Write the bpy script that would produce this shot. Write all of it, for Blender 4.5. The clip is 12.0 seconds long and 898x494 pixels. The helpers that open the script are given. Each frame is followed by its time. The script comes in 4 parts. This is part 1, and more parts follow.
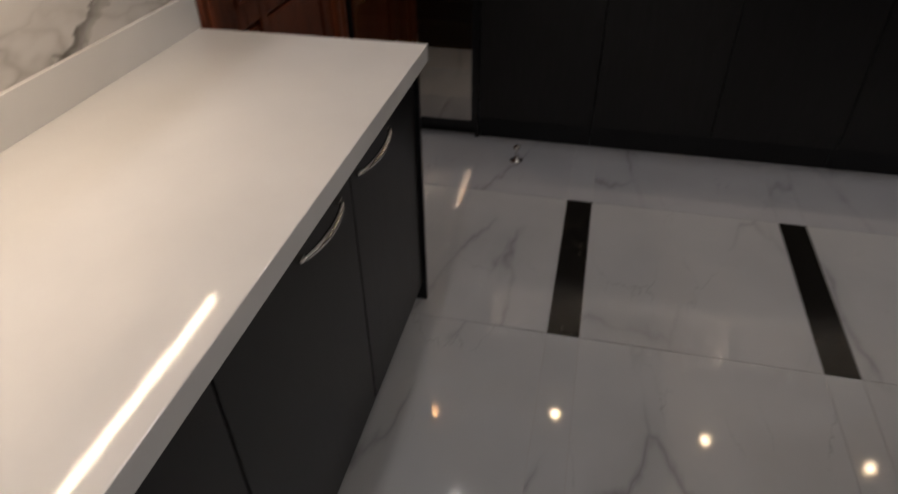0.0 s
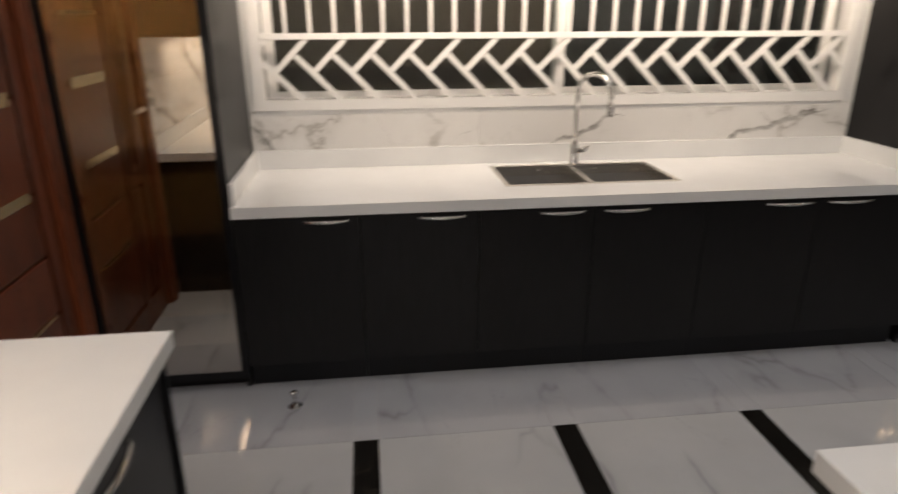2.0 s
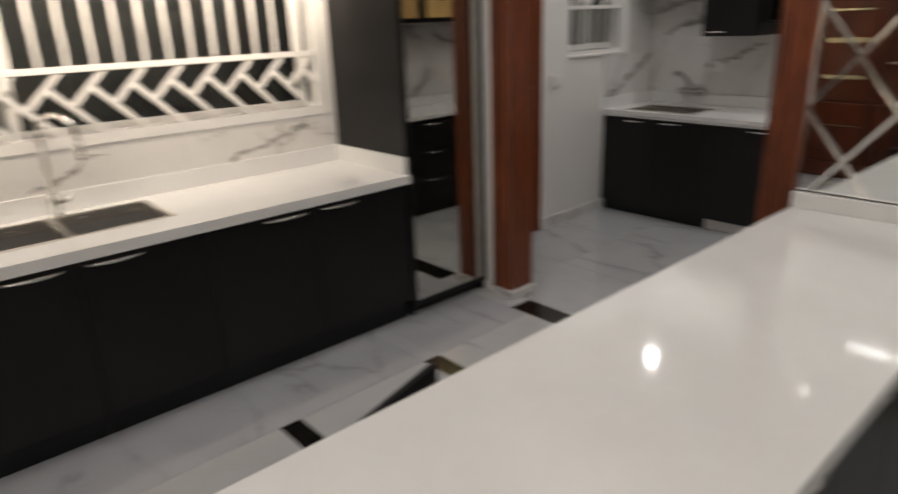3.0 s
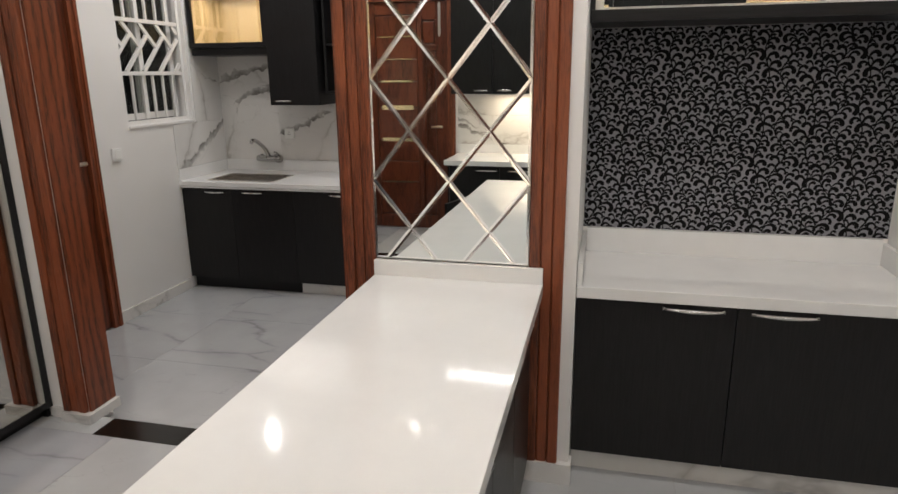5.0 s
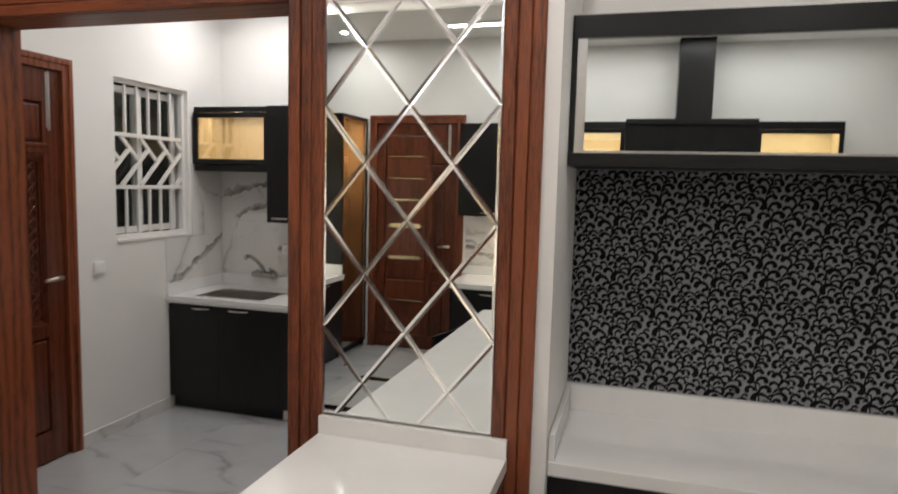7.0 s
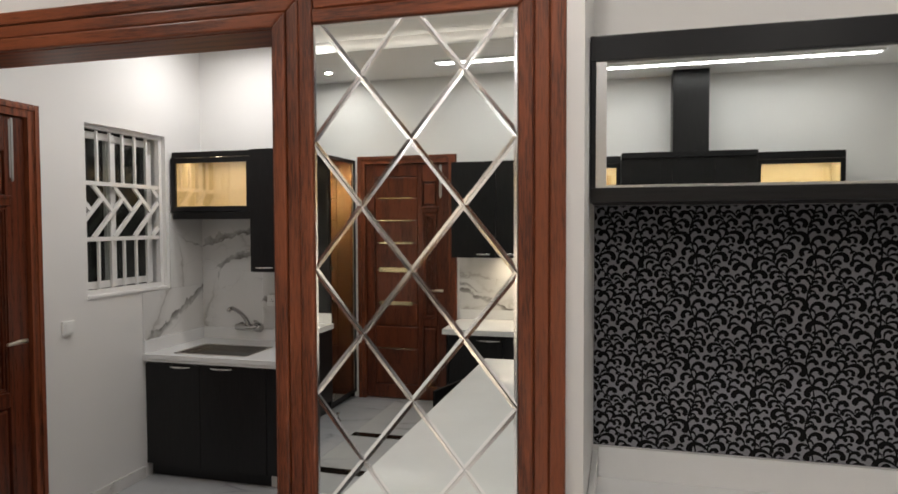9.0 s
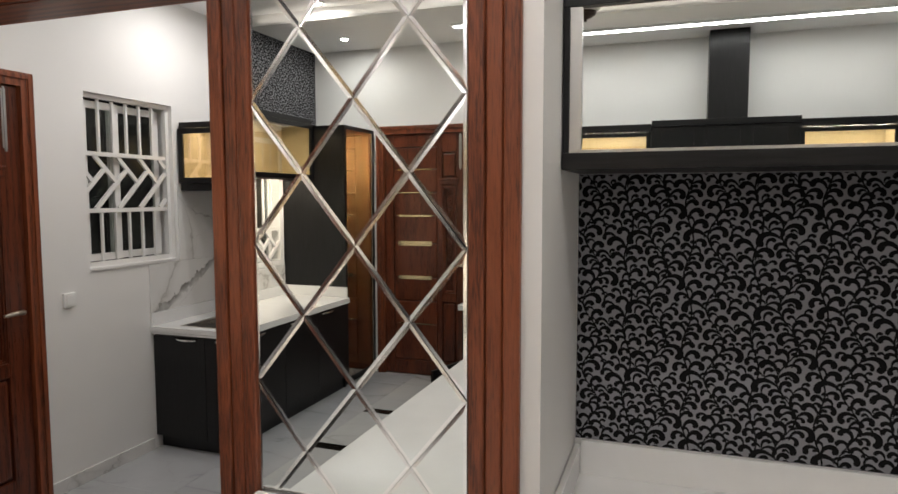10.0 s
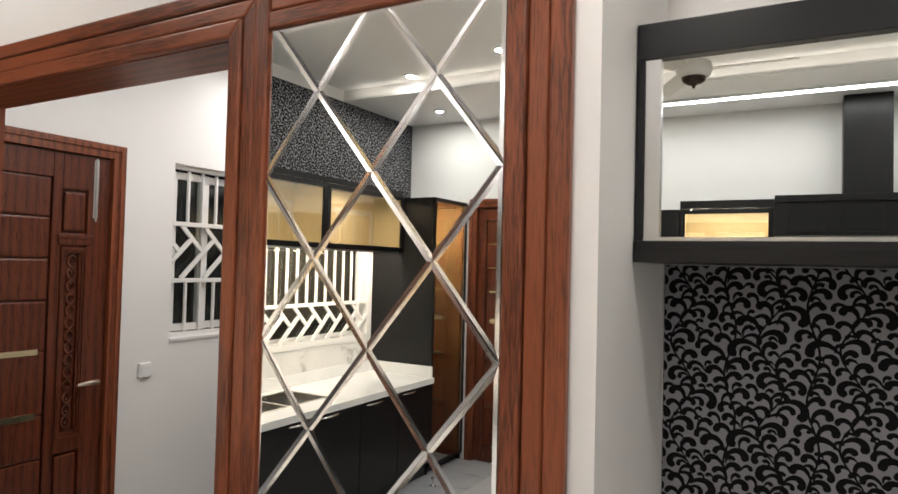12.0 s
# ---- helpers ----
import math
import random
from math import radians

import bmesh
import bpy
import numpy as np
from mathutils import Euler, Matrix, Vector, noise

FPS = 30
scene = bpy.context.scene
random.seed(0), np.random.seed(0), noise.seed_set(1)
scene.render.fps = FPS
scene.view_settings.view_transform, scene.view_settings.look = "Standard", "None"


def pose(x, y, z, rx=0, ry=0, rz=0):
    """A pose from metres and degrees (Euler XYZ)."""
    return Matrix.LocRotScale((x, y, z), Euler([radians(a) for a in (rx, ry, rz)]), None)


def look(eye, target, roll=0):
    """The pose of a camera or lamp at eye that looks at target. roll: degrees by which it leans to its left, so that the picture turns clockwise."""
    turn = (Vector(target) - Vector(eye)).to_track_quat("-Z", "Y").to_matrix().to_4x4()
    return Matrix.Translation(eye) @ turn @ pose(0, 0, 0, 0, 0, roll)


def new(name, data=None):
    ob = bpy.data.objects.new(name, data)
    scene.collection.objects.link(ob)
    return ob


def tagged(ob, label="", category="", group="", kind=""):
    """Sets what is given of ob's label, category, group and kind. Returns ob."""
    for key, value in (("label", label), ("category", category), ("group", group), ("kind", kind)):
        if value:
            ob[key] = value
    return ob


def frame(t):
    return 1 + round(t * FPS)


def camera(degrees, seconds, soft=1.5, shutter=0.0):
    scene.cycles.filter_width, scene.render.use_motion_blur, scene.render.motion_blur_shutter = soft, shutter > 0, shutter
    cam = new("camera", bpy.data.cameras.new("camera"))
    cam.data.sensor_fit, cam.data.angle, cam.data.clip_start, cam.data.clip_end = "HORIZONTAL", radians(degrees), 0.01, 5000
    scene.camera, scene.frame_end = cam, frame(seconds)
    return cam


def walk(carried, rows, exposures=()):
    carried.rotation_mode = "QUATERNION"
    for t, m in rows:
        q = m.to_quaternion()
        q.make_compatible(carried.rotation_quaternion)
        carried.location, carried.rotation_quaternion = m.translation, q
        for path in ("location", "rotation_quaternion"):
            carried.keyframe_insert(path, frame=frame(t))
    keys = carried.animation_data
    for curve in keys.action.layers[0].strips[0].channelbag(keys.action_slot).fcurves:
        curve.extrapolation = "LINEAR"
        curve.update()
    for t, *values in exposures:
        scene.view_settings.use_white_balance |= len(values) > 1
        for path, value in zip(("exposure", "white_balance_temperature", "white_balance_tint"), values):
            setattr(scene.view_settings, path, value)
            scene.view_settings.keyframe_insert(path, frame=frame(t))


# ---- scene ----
cam = camera(69.3, 12.0, shutter=0.5)
PATH = [
    (0, (0.216, 0.539, 1.538), (-0.153, 2.094, 0.335), -0.8),
    (0.5, (0.212, 0.558, 1.591), (0.046, 2.262, 0.556), -0.2),
    (1, (0.248, 0.57, 1.648), (0.201, 2.37, 0.778), 0.1),
    (1.5, (0.225, 0.585, 1.663), (0.297, 2.437, 0.912), 0.0),
    (2, (0.284, 0.655, 1.686), (0.519, 2.522, 1.007), -0.1),
    (2.5, (0.549, 0.644, 1.659), (1.279, 2.406, 1.058), -1.7),
    (3, (0.813, 0.529, 1.73), (2.059, 1.948, 1.072), -2.2),
    (3.5, (1.01, 0.56, 1.714), (2.67, 1.471, 1.07), -0.6),
    (3.7, (1.025, 0.57, 1.734), (2.777, 1.311, 1.117), -0.2),
    (5.3, (1.136, 0.618, 1.792), (3.018, 1.062, 1.281), -0.7),
    (5.5, (1.157, 0.595, 1.815), (3.039, 1.076, 1.342), -1.1),
    (6, (1.293, 0.49, 1.85), (3.176, 1.06, 1.494), 0.4),
    (6.5, (1.402, 0.408, 1.872), (3.278, 1.041, 1.595), 0.8),
    (7, (1.491, 0.437, 1.89), (3.403, 0.987, 1.694), 1.5),
    (7.2, (1.521, 0.472, 1.9), (3.448, 0.988, 1.761), 1.5),
    (8.8, (1.722, 0.638, 1.897), (3.663, 1.118, 1.852), 0.0),
    (9, (1.754, 0.596, 1.899), (3.686, 1.107, 1.826), -0.2),
    (9.5, (1.918, 0.467, 1.911), (3.825, 1.063, 1.811), 0.8),
    (10, (2.053, 0.384, 1.889), (3.938, 1.034, 1.734), -0.1),
    (10.5, (2.251, 0.388, 1.895), (4.13, 1.055, 1.748), -0.2),
    (11, (2.41, 0.405, 1.938), (4.251, 1.186, 1.929), 0.6),
    (11.5, (2.44, 0.375, 1.969), (4.192, 1.338, 2.045), 0.9),
    (12, (2.466, 0.346, 1.949), (4.216, 1.314, 2.004), 1.4),
]
EXPOSURES = [(t, stops, 6500, 15 if t < 2 else 11) for t, stops in ((0, -0.88), (0.5, -0.54), (1.5, -0.1), (2.5, -0.26), (3.0, -0.12), (3.5, 0.12), (5.5, 0.46), (6.0, 0.46), (7.0, 0.24), (9.5, 0.14), (10.5, 0.34), (12.0, 0.56))]
walk(cam, [(t, look(eye, target, roll)) for t, eye, target, roll in PATH], EXPOSURES)

# ---- world and lamps ----
world = bpy.data.worlds.new("night")
scene.world = world
world.use_nodes = True
world.node_tree.nodes["Background"].inputs[0].default_value = (0.010, 0.011, 0.016, 1)
world.node_tree.nodes["Background"].inputs[1].default_value = 0.3


def area_lamp(name, where, size_x, size_y, watts, colour=(1, 0.95, 0.88), turn=(0, 0, 0), spread=180):
    data = bpy.data.lights.new(name, "AREA")
    data.shape, data.size, data.size_y, data.energy, data.color = "RECTANGLE", size_x, size_y, watts, colour
    data.spread = radians(spread)
    ob = new(name, data)
    ob.matrix_world = pose(*where, *turn)
    return ob


COOL, NEUTRAL, WARM = (1.0, 0.975, 0.95), (1.0, 0.95, 0.895), (1.0, 0.84, 0.66)
# recessed spots: kitchen high ceiling, west band, second kitchen
# the one at (3.1, -0.35) is unseen, placed there to brighten the niche
SPOTS = [(0.36, 3.31, 3.53), (0.65, 2.35, 3.53), (1.75, 3.33, 3.53), (3.05, 2.85, 3.53), (1.95, 0.75, 3.53), (3.05, 0.75, 3.53),
         (0.95, -0.6, 3.53), (3.1, -0.35, 3.53), (-0.46, 3.50, 3.43), (6.10, 3.55, 3.41), (4.75, 2.9, 3.41), (5.5, 2.1, 3.41)]
for sx, sy, sz in SPOTS:
    power = (7.6 if sx > 3.0 and sy < 1 else 4.6 if sy == 2.35 else 3.4 if 3.3 < sy < 3.4 else 6.5 if sx < 0 else 5.0) if sx < 3.7 else 8.8
    area_lamp("spot_lamp", (sx, sy, sz - 0.016), 0.048, 0.048, power, NEUTRAL if sx < 3.7 else COOL, spread=176)
area_lamp("linear_lamp", (-0.36, 0.35, 3.405), 0.085, 3.9, 15.0, COOL)
# upward fill strip without a fitting, added to brighten the ceiling
area_lamp("ceiling_fill_lamp", (0.232, 0.85, 3.445), 0.022, 6.3, 1.3, (1.0, 0.88, 0.76), (0, 180, 0))
# sink-counter strip is added to warm the counter; no such strip is known
area_lamp("counter_strip_lamp", (1.37, 3.815, 2.046), 3.2, 0.018, 34, WARM, (58, 0, 0))
area_lamp("counter_strip_lamp", (-0.80, 0.93, 1.545), 0.02, 1.74, 10.5, (1.0, 0.79, 0.57))
for lx in (0.25, 1.37, 2.50):
    area_lamp("cabinet_puck_lamp", (lx, 3.90, 2.57), 0.05, 0.05, 2.4, WARM)
area_lamp("cabinet_strip_lamp", (-0.75, 0.98, 2.515), 0.03, 0.7, 3.0, (1.0, 0.88, 0.70))
area_lamp("cabinet_strip_lamp", (-0.75, -1.04, 2.515), 0.03, 0.7, 3.0, (1.0, 0.88, 0.70))
area_lamp("cabinet_strip_lamp", (6.48, 3.76, 2.425), 0.03, 0.6, 1.8, WARM)
area_lamp("cabinet_strip_lamp", (4.95, 1.22, 2.38), 1.4, 0.03, 3.0, WARM)
area_lamp("cabinet_puck_lamp", (-0.68, 3.70, 2.535), 0.05, 0.05, 16.0, WARM)

# ---- materials ----
def material(name, colour=(0.5, 0.5, 0.5), rough=0.5, metal=0.0, coat=0.0, spec=0.5):
    m = bpy.data.materials.new(name)
    m.use_nodes = True
    b = m.node_tree.nodes["Principled BSDF"]
    b.inputs["Base Color"].default_value = (*colour, 1)
    b.inputs["Roughness"].default_value = rough
    b.inputs["Metallic"].default_value = metal
    b.inputs["Coat Weight"].default_value = coat
    b.inputs["Specular IOR Level"].default_value = spec
    return m


def node(m, kind, **values):
    n = m.node_tree.nodes.new(kind)
    for key, value in values.items():
        n.inputs[key.replace("_", " ")].default_value = value
    return n


def link(m, a, b):
    m.node_tree.links.new(a, b)


def coords(m, scale=(1, 1, 1), scatter=False, where="Object"):
    """Object coordinates, stretched by scale, shifted from piece to piece where scatter is set."""
    c = node(m, "ShaderNodeTexCoord")
    out = c.outputs[where]
    if scatter:
        info = node(m, "ShaderNodeObjectInfo")
        mul = node(m, "ShaderNodeVectorMath")
        mul.operation = "SCALE"
        mul.inputs[0].default_value = (37.0, 23.0, 11.0)
        link(m, info.outputs["Random"], mul.inputs["Scale"])
        add = node(m, "ShaderNodeVectorMath")
        link(m, out, add.inputs[0])
        link(m, mul.outputs[0], add.inputs[1])
        out = add.outputs[0]
    mp = node(m, "ShaderNodeMapping", Scale=scale)
    link(m, out, mp.inputs["Vector"])
    return mp.outputs[0]


def ramp(m, value, stops):
    r = node(m, "ShaderNodeValToRGB")
    while len(r.color_ramp.elements) < len(stops):
        r.color_ramp.elements.new(0.5)
    for e, (at, colour) in zip(r.color_ramp.elements, stops):
        e.position, e.color = at, (*colour, 1)
    link(m, value, r.inputs[0])
    return r.outputs[0]


def blend(m, fac, a, b, mode="MIX"):
    x = node(m, "ShaderNodeMix")
    x.data_type, x.blend_type = "RGBA", mode
    for socket, value in ((x.inputs["Factor"], fac), (x.inputs["A"], a), (x.inputs["B"], b)):
        if isinstance(value, (int, float)):
            socket.default_value = value
        elif isinstance(value, tuple):
            socket.default_value = (*value, 1)
        else:
            link(m, value, socket)
    return x.outputs["Result"]


def noise_of(m, vector, scale, detail=4.0, rough=0.55, distort=0.0):
    n = node(m, "ShaderNodeTexNoise", Scale=scale, Detail=detail, Roughness=rough, Distortion=distort)
    link(m, vector, n.inputs["Vector"])
    return n.outputs["Fac"]


def bump(m, height, strength, distance=0.002):
    n = node(m, "ShaderNodeBump", Strength=strength, Distance=distance)
    link(m, height, n.inputs["Height"])
    link(m, n.outputs[0], m.node_tree.nodes["Principled BSDF"].inputs["Normal"])


def shader(m):
    return m.node_tree.nodes["Principled BSDF"]


def rough_by(m, fac, low, high):
    r = node(m, "ShaderNodeMapRange")
    r.inputs["To Min"].default_value, r.inputs["To Max"].default_value = low, high
    link(m, fac, r.inputs["Value"])
    link(m, r.outputs[0], shader(m).inputs["Roughness"])


def cracks(m, vector, scale, width, warp):
    """A net of forking lines, bent by noise: 1 on a line, 0 off it."""
    n = node(m, "ShaderNodeTexNoise", Scale=scale * 1.9, Detail=4.0, Roughness=0.6)
    link(m, vector, n.inputs["Vector"])
    away = node(m, "ShaderNodeVectorMath")
    away.operation = "MULTIPLY_ADD"
    link(m, n.outputs["Color"], away.inputs[0])
    away.inputs[1].default_value = (warp, warp, warp)
    link(m, vector, away.inputs[2])
    v = node(m, "ShaderNodeTexVoronoi", Scale=scale)
    v.feature = "DISTANCE_TO_EDGE"
    link(m, away.outputs[0], v.inputs["Vector"])
    return ramp(m, v.outputs["Distance"], [(0.0, (1, 1, 1)), (width * 0.3, (0.5, 0.5, 0.5)), (width, (0, 0, 0))])


def marble(name, base, vein, rough, scale=1.0, strength=0.8, width=0.014, patches=0.35, halo=0.3, stretch=0.62, warp=0.42):
    m = material(name, base, rough)
    v = coords(m, (1, 1, 1), True)
    turned = coords(m, (1.0, stretch, 1.0), True)
    turned.node.inputs["Rotation"].default_value = (radians(35), radians(30), radians(38))
    cloud = noise_of(m, v, 1.7 * scale, 4)
    grey = blend(m, ramp(m, cloud, [(0.40, (0, 0, 0)), (0.80, (patches, patches, patches))]), base, tuple(0.70 * c for c in base))
    some = ramp(m, noise_of(m, v, 1.25 * scale, 2), [(0.44, (0, 0, 0)), (0.60, (1, 1, 1))])
    few = ramp(m, noise_of(m, v, 2.1 * scale, 2), [(0.50, (0, 0, 0)), (0.64, (1, 1, 1))])
    soft = blend(m, 1.0, cracks(m, turned, 1.15 * scale, width * 5, warp), some, "MULTIPLY")
    col = blend(m, blend(m, 1.0, soft, (halo, halo, halo), "MULTIPLY"), grey, vein)
    main = blend(m, 1.0, cracks(m, turned, 1.15 * scale, width, warp), some, "MULTIPLY")
    col = blend(m, blend(m, 1.0, main, (strength, strength, strength), "MULTIPLY"), col, vein)
    thin = blend(m, 1.0, cracks(m, turned, 2.9 * scale, width * 0.55, 0.7 * warp), few, "MULTIPLY")
    col = blend(m, blend(m, 1.0, thin, (0.6 * strength,) * 3, "MULTIPLY"), col, vein)
    link(m, col, shader(m).inputs["Base Color"])
    rough_by(m, noise_of(m, v, 9.0, 4), rough * 0.7, rough * 1.4)
    return m


def bold_veins(m, axis, lines):
    """Broad diagonal veins on a marble wall: each row runs from (u, z) to (u, z), with its half width."""
    geo = node(m, "ShaderNodeNewGeometry")
    split = node(m, "ShaderNodeSeparateXYZ")
    link(m, geo.outputs["Position"], split.inputs[0])
    u, z = split.outputs["XYZ".index(axis)], split.outputs["Z"]

    def calc(kind, a, b=0.0, c=0.0):
        n = node(m, "ShaderNodeMath")
        n.operation = kind
        for socket, value in zip(n.inputs, (a, b, c)):
            if isinstance(value, (int, float)):
                socket.default_value = value
            else:
                link(m, value, socket)
        return n.outputs[0]

    bend = calc("MULTIPLY", calc("SUBTRACT", noise_of(m, geo.outputs["Position"], 5.0, 5, 0.62), 0.5), 0.22)
    ragged = noise_of(m, geo.outputs["Position"], 17.0, 5, 0.7)
    cloudy = noise_of(m, geo.outputs["Position"], 9.0, 3, 0.6)
    col = shader(m).inputs["Base Color"].links[0].from_socket
    for u0, z0, u1, z1, half in lines:
        size = math.hypot(u1 - u0, z1 - z0)
        du, dz = (u1 - u0) / size, (z1 - z0) / size
        pu, pz = calc("SUBTRACT", u, u0), calc("SUBTRACT", z, z0)
        along = calc("ADD", calc("MULTIPLY", pu, du), calc("MULTIPLY", pz, dz))
        off = calc("ADD", calc("SUBTRACT", calc("MULTIPLY", pz, du), calc("MULTIPLY", pu, dz)), bend)
        wide = calc("MULTIPLY", calc("MULTIPLY_ADD", ragged, 3.2, -0.75), half)
        ends = calc("MINIMUM", calc("MULTIPLY_ADD", along, 9.0, 0.4), calc("MULTIPLY_ADD", calc("SUBTRACT", size, along), 9.0, 0.4))
        ends = calc("MINIMUM", calc("MAXIMUM", ends, 0.0), 1.0)
        wide = calc("MULTIPLY", wide, ends)
        # one side of the vein is sharp and dark, the other fades
        sharp = calc("MULTIPLY", calc("SUBTRACT", wide, calc("ABSOLUTE", off)), 130.0)
        inner = calc("MULTIPLY_ADD", calc("DIVIDE", off, half), 0.30, 0.50)
        tone = calc("MULTIPLY", calc("MINIMUM", calc("MAXIMUM", sharp, 0.0), 1.0), calc("MINIMUM", calc("MAXIMUM", calc("ADD", inner, calc("MULTIPLY_ADD", cloudy, 1.2, -0.6)), 0.12), 0.92))
        col = blend(m, tone, col, (0.10, 0.088, 0.075))
    link(m, col, shader(m).inputs["Base Color"])
    return m


def timber(name, dark, light, axis, rough=0.32, fine=1.0, figure=0.20):
    """Open-grained stained wood, its grain along one axis."""
    m = material(name, dark, rough)
    stretch = [26.0 * fine] * 3
    stretch["xyz".index(axis)] = 1.6 * fine
    v = coords(m, tuple(stretch), True)
    soft = [5.0] * 3
    soft["xyz".index(axis)] = 0.7
    w = coords(m, tuple(soft), True)
    grain = noise_of(m, v, 2.2, 6, 0.65, 0.6)
    wave = node(m, "ShaderNodeTexWave", Scale=1.3, Distortion=7.0, Detail=3.0)
    wave.inputs["Detail Scale"].default_value = 1.2
    link(m, w, wave.inputs["Vector"])
    mixed = blend(m, figure, grain, wave.outputs["Color"])
    col = ramp(m, mixed, [(0.37, dark), (0.48, tuple(0.35 * a + 0.65 * b for a, b in zip(dark, light))), (0.60, light)])
    tone = noise_of(m, w, 0.6, 2)
    link(m, blend(m, 0.35, col, ramp(m, tone, [(0.3, (0.68, 0.68, 0.68)), (0.7, (1, 1, 1))]), "MULTIPLY"), shader(m).inputs["Base Color"])
    rough_by(m, grain, rough * 0.8, rough * 1.5)
    bump(m, grain, 0.35, 0.0008)
    return m


def paint(name, colour, rough=0.55, relief=0.12):
    m = material(name, colour, rough)
    v = coords(m)
    big = noise_of(m, v, 0.9, 3)
    link(m, blend(m, ramp(m, big, [(0.3, (0, 0, 0)), (0.7, (1, 1, 1))]), tuple(0.95 * c for c in colour), colour), shader(m).inputs["Base Color"])
    bump(m, noise_of(m, v, 160, 3), relief, 0.0006)
    return m


def metal(name, colour, rough, brushed=None):
    m = material(name, colour, rough, 1.0)
    if brushed:
        v = coords(m, brushed)
        g = noise_of(m, v, 40, 3)
        rough_by(m, g, rough * 0.7, rough * 1.5)
        bump(m, g, 0.05, 0.0003)
    return m


def glow(name, colour, strength):
    m = bpy.data.materials.new(name)
    m.use_nodes = True
    nodes = m.node_tree.nodes
    nodes.remove(nodes["Principled BSDF"])
    e = nodes.new("ShaderNodeEmission")
    e.inputs[0].default_value, e.inputs[1].default_value = (*colour, 1), strength
    link(m, e.outputs[0], nodes["Material Output"].inputs[0])
    return m


def coated_glass(name, tint, shine, rough=0.0):
    """A thin pane: tinted, letting light through, with a mirror coat of a given share."""
    m = bpy.data.materials.new(name)
    m.use_nodes = True
    nodes = m.node_tree.nodes
    nodes.remove(nodes["Principled BSDF"])
    t, g, x = nodes.new("ShaderNodeBsdfTransparent"), nodes.new("ShaderNodeBsdfGlossy"), nodes.new("ShaderNodeMixShader")
    t.inputs[0].default_value = (*tint, 1)
    g.inputs["Color"].default_value = (0.95, 0.93, 0.88, 1)
    g.inputs["Roughness"].default_value = rough
    x.inputs[0].default_value = shine
    link(m, t.outputs[0], x.inputs[1])
    link(m, g.outputs[0], x.inputs[2])
    link(m, x.outputs[0], nodes["Material Output"].inputs[0])
    return m


def laminate(name, colour, axis="z"):
    m = material(name, colour, 0.34, spec=0.30)
    stretch = [55.0] * 3
    stretch["xyz".index(axis)] = 2.5
    v = coords(m, tuple(stretch), True)
    g = noise_of(m, v, 3.0, 4, 0.6)
    link(m, ramp(m, g, [(0.3, tuple(0.65 * c for c in colour)), (0.7, tuple(1.35 * c for c in colour))]), shader(m).inputs["Base Color"])
    rough_by(m, g, 0.26, 0.42)
    bump(m, g, 0.12, 0.0004)
    return m


def quartz(name):
    base = (0.80, 0.80, 0.79)
    m = material(name, base, 0.10)
    v = coords(m, (1, 1, 1))
    cloud = noise_of(m, v, 3.5, 5, 0.6)
    speck = noise_of(m, v, 420, 2)
    c = blend(m, ramp(m, cloud, [(0.35, (0, 0, 0)), (0.7, (1, 1, 1))]), tuple(0.94 * b for b in base), base)
    c = blend(m, ramp(m, speck, [(0.60, (0, 0, 0)), (0.75, (0.12, 0.12, 0.12))]), c, (0.5, 0.49, 0.47))
    link(m, c, shader(m).inputs["Base Color"])
    rough_by(m, noise_of(m, v, 14, 4), 0.05, 0.085)
    return m


WALL = paint("wall_paint", (0.84, 0.83, 0.81))
CEIL = paint("ceiling_paint", (0.91, 0.90, 0.885), 0.7)
QUARTZ = quartz("white_quartz")
FLOOR = marble("floor_marble", (0.46, 0.47, 0.48), (0.19, 0.19, 0.20), 0.055, 1.5, 0.6, 0.020, 0.35, 0.22, 0.34, 0.22)
SPLASH = marble("splash_marble", (0.74, 0.73, 0.71), (0.17, 0.155, 0.14), 0.14, 0.95, 0.9, 0.030, 0.25, 0.40)
SPLASH_N = bold_veins(marble("splash_marble_sink_wall", (0.74, 0.73, 0.71), (0.30, 0.28, 0.25), 0.14, 1.5, 0.6, 0.022, 0.2, 0.25), "X",
                      [(-0.33, 1.14, -0.12, 0.95, 0.022), (1.30, 0.97, 1.70, 1.16, 0.020), (2.30, 0.99, 2.90, 1.17, 0.022), (0.30, 1.2, 0.48, 1.0, 0.004), (0.72, 1.0, 0.95, 1.2, 0.004)])
SPLASH_W = bold_veins(marble("splash_marble_long_wall", (0.74, 0.73, 0.71), (0.30, 0.28, 0.25), 0.14, 1.3, 0.6, 0.022, 0.2, 0.25), "Y",
                      [(1.66, 0.97, 2.36, 1.24, 0.030), (2.05, 1.19, 2.36, 1.32, 0.022), (0.7, 1.05, 1.4, 1.5, 0.03), (-0.7, 1.0, 0.1, 1.55, 0.03), (-1.9, 1.1, -1.2, 1.5, 0.03)])
SPLASH_DN = bold_veins(marble("splash_marble_corner", (0.74, 0.73, 0.71), (0.32, 0.30, 0.27), 0.14, 1.1, 0.6, 0.02, 0.2, 0.25), "X",
                       [(5.95, 0.97, 6.72, 1.37, 0.042), (6.25, 1.02, 6.62, 1.30, 0.006), (6.45, 1.80, 6.75, 1.62, 0.010)])
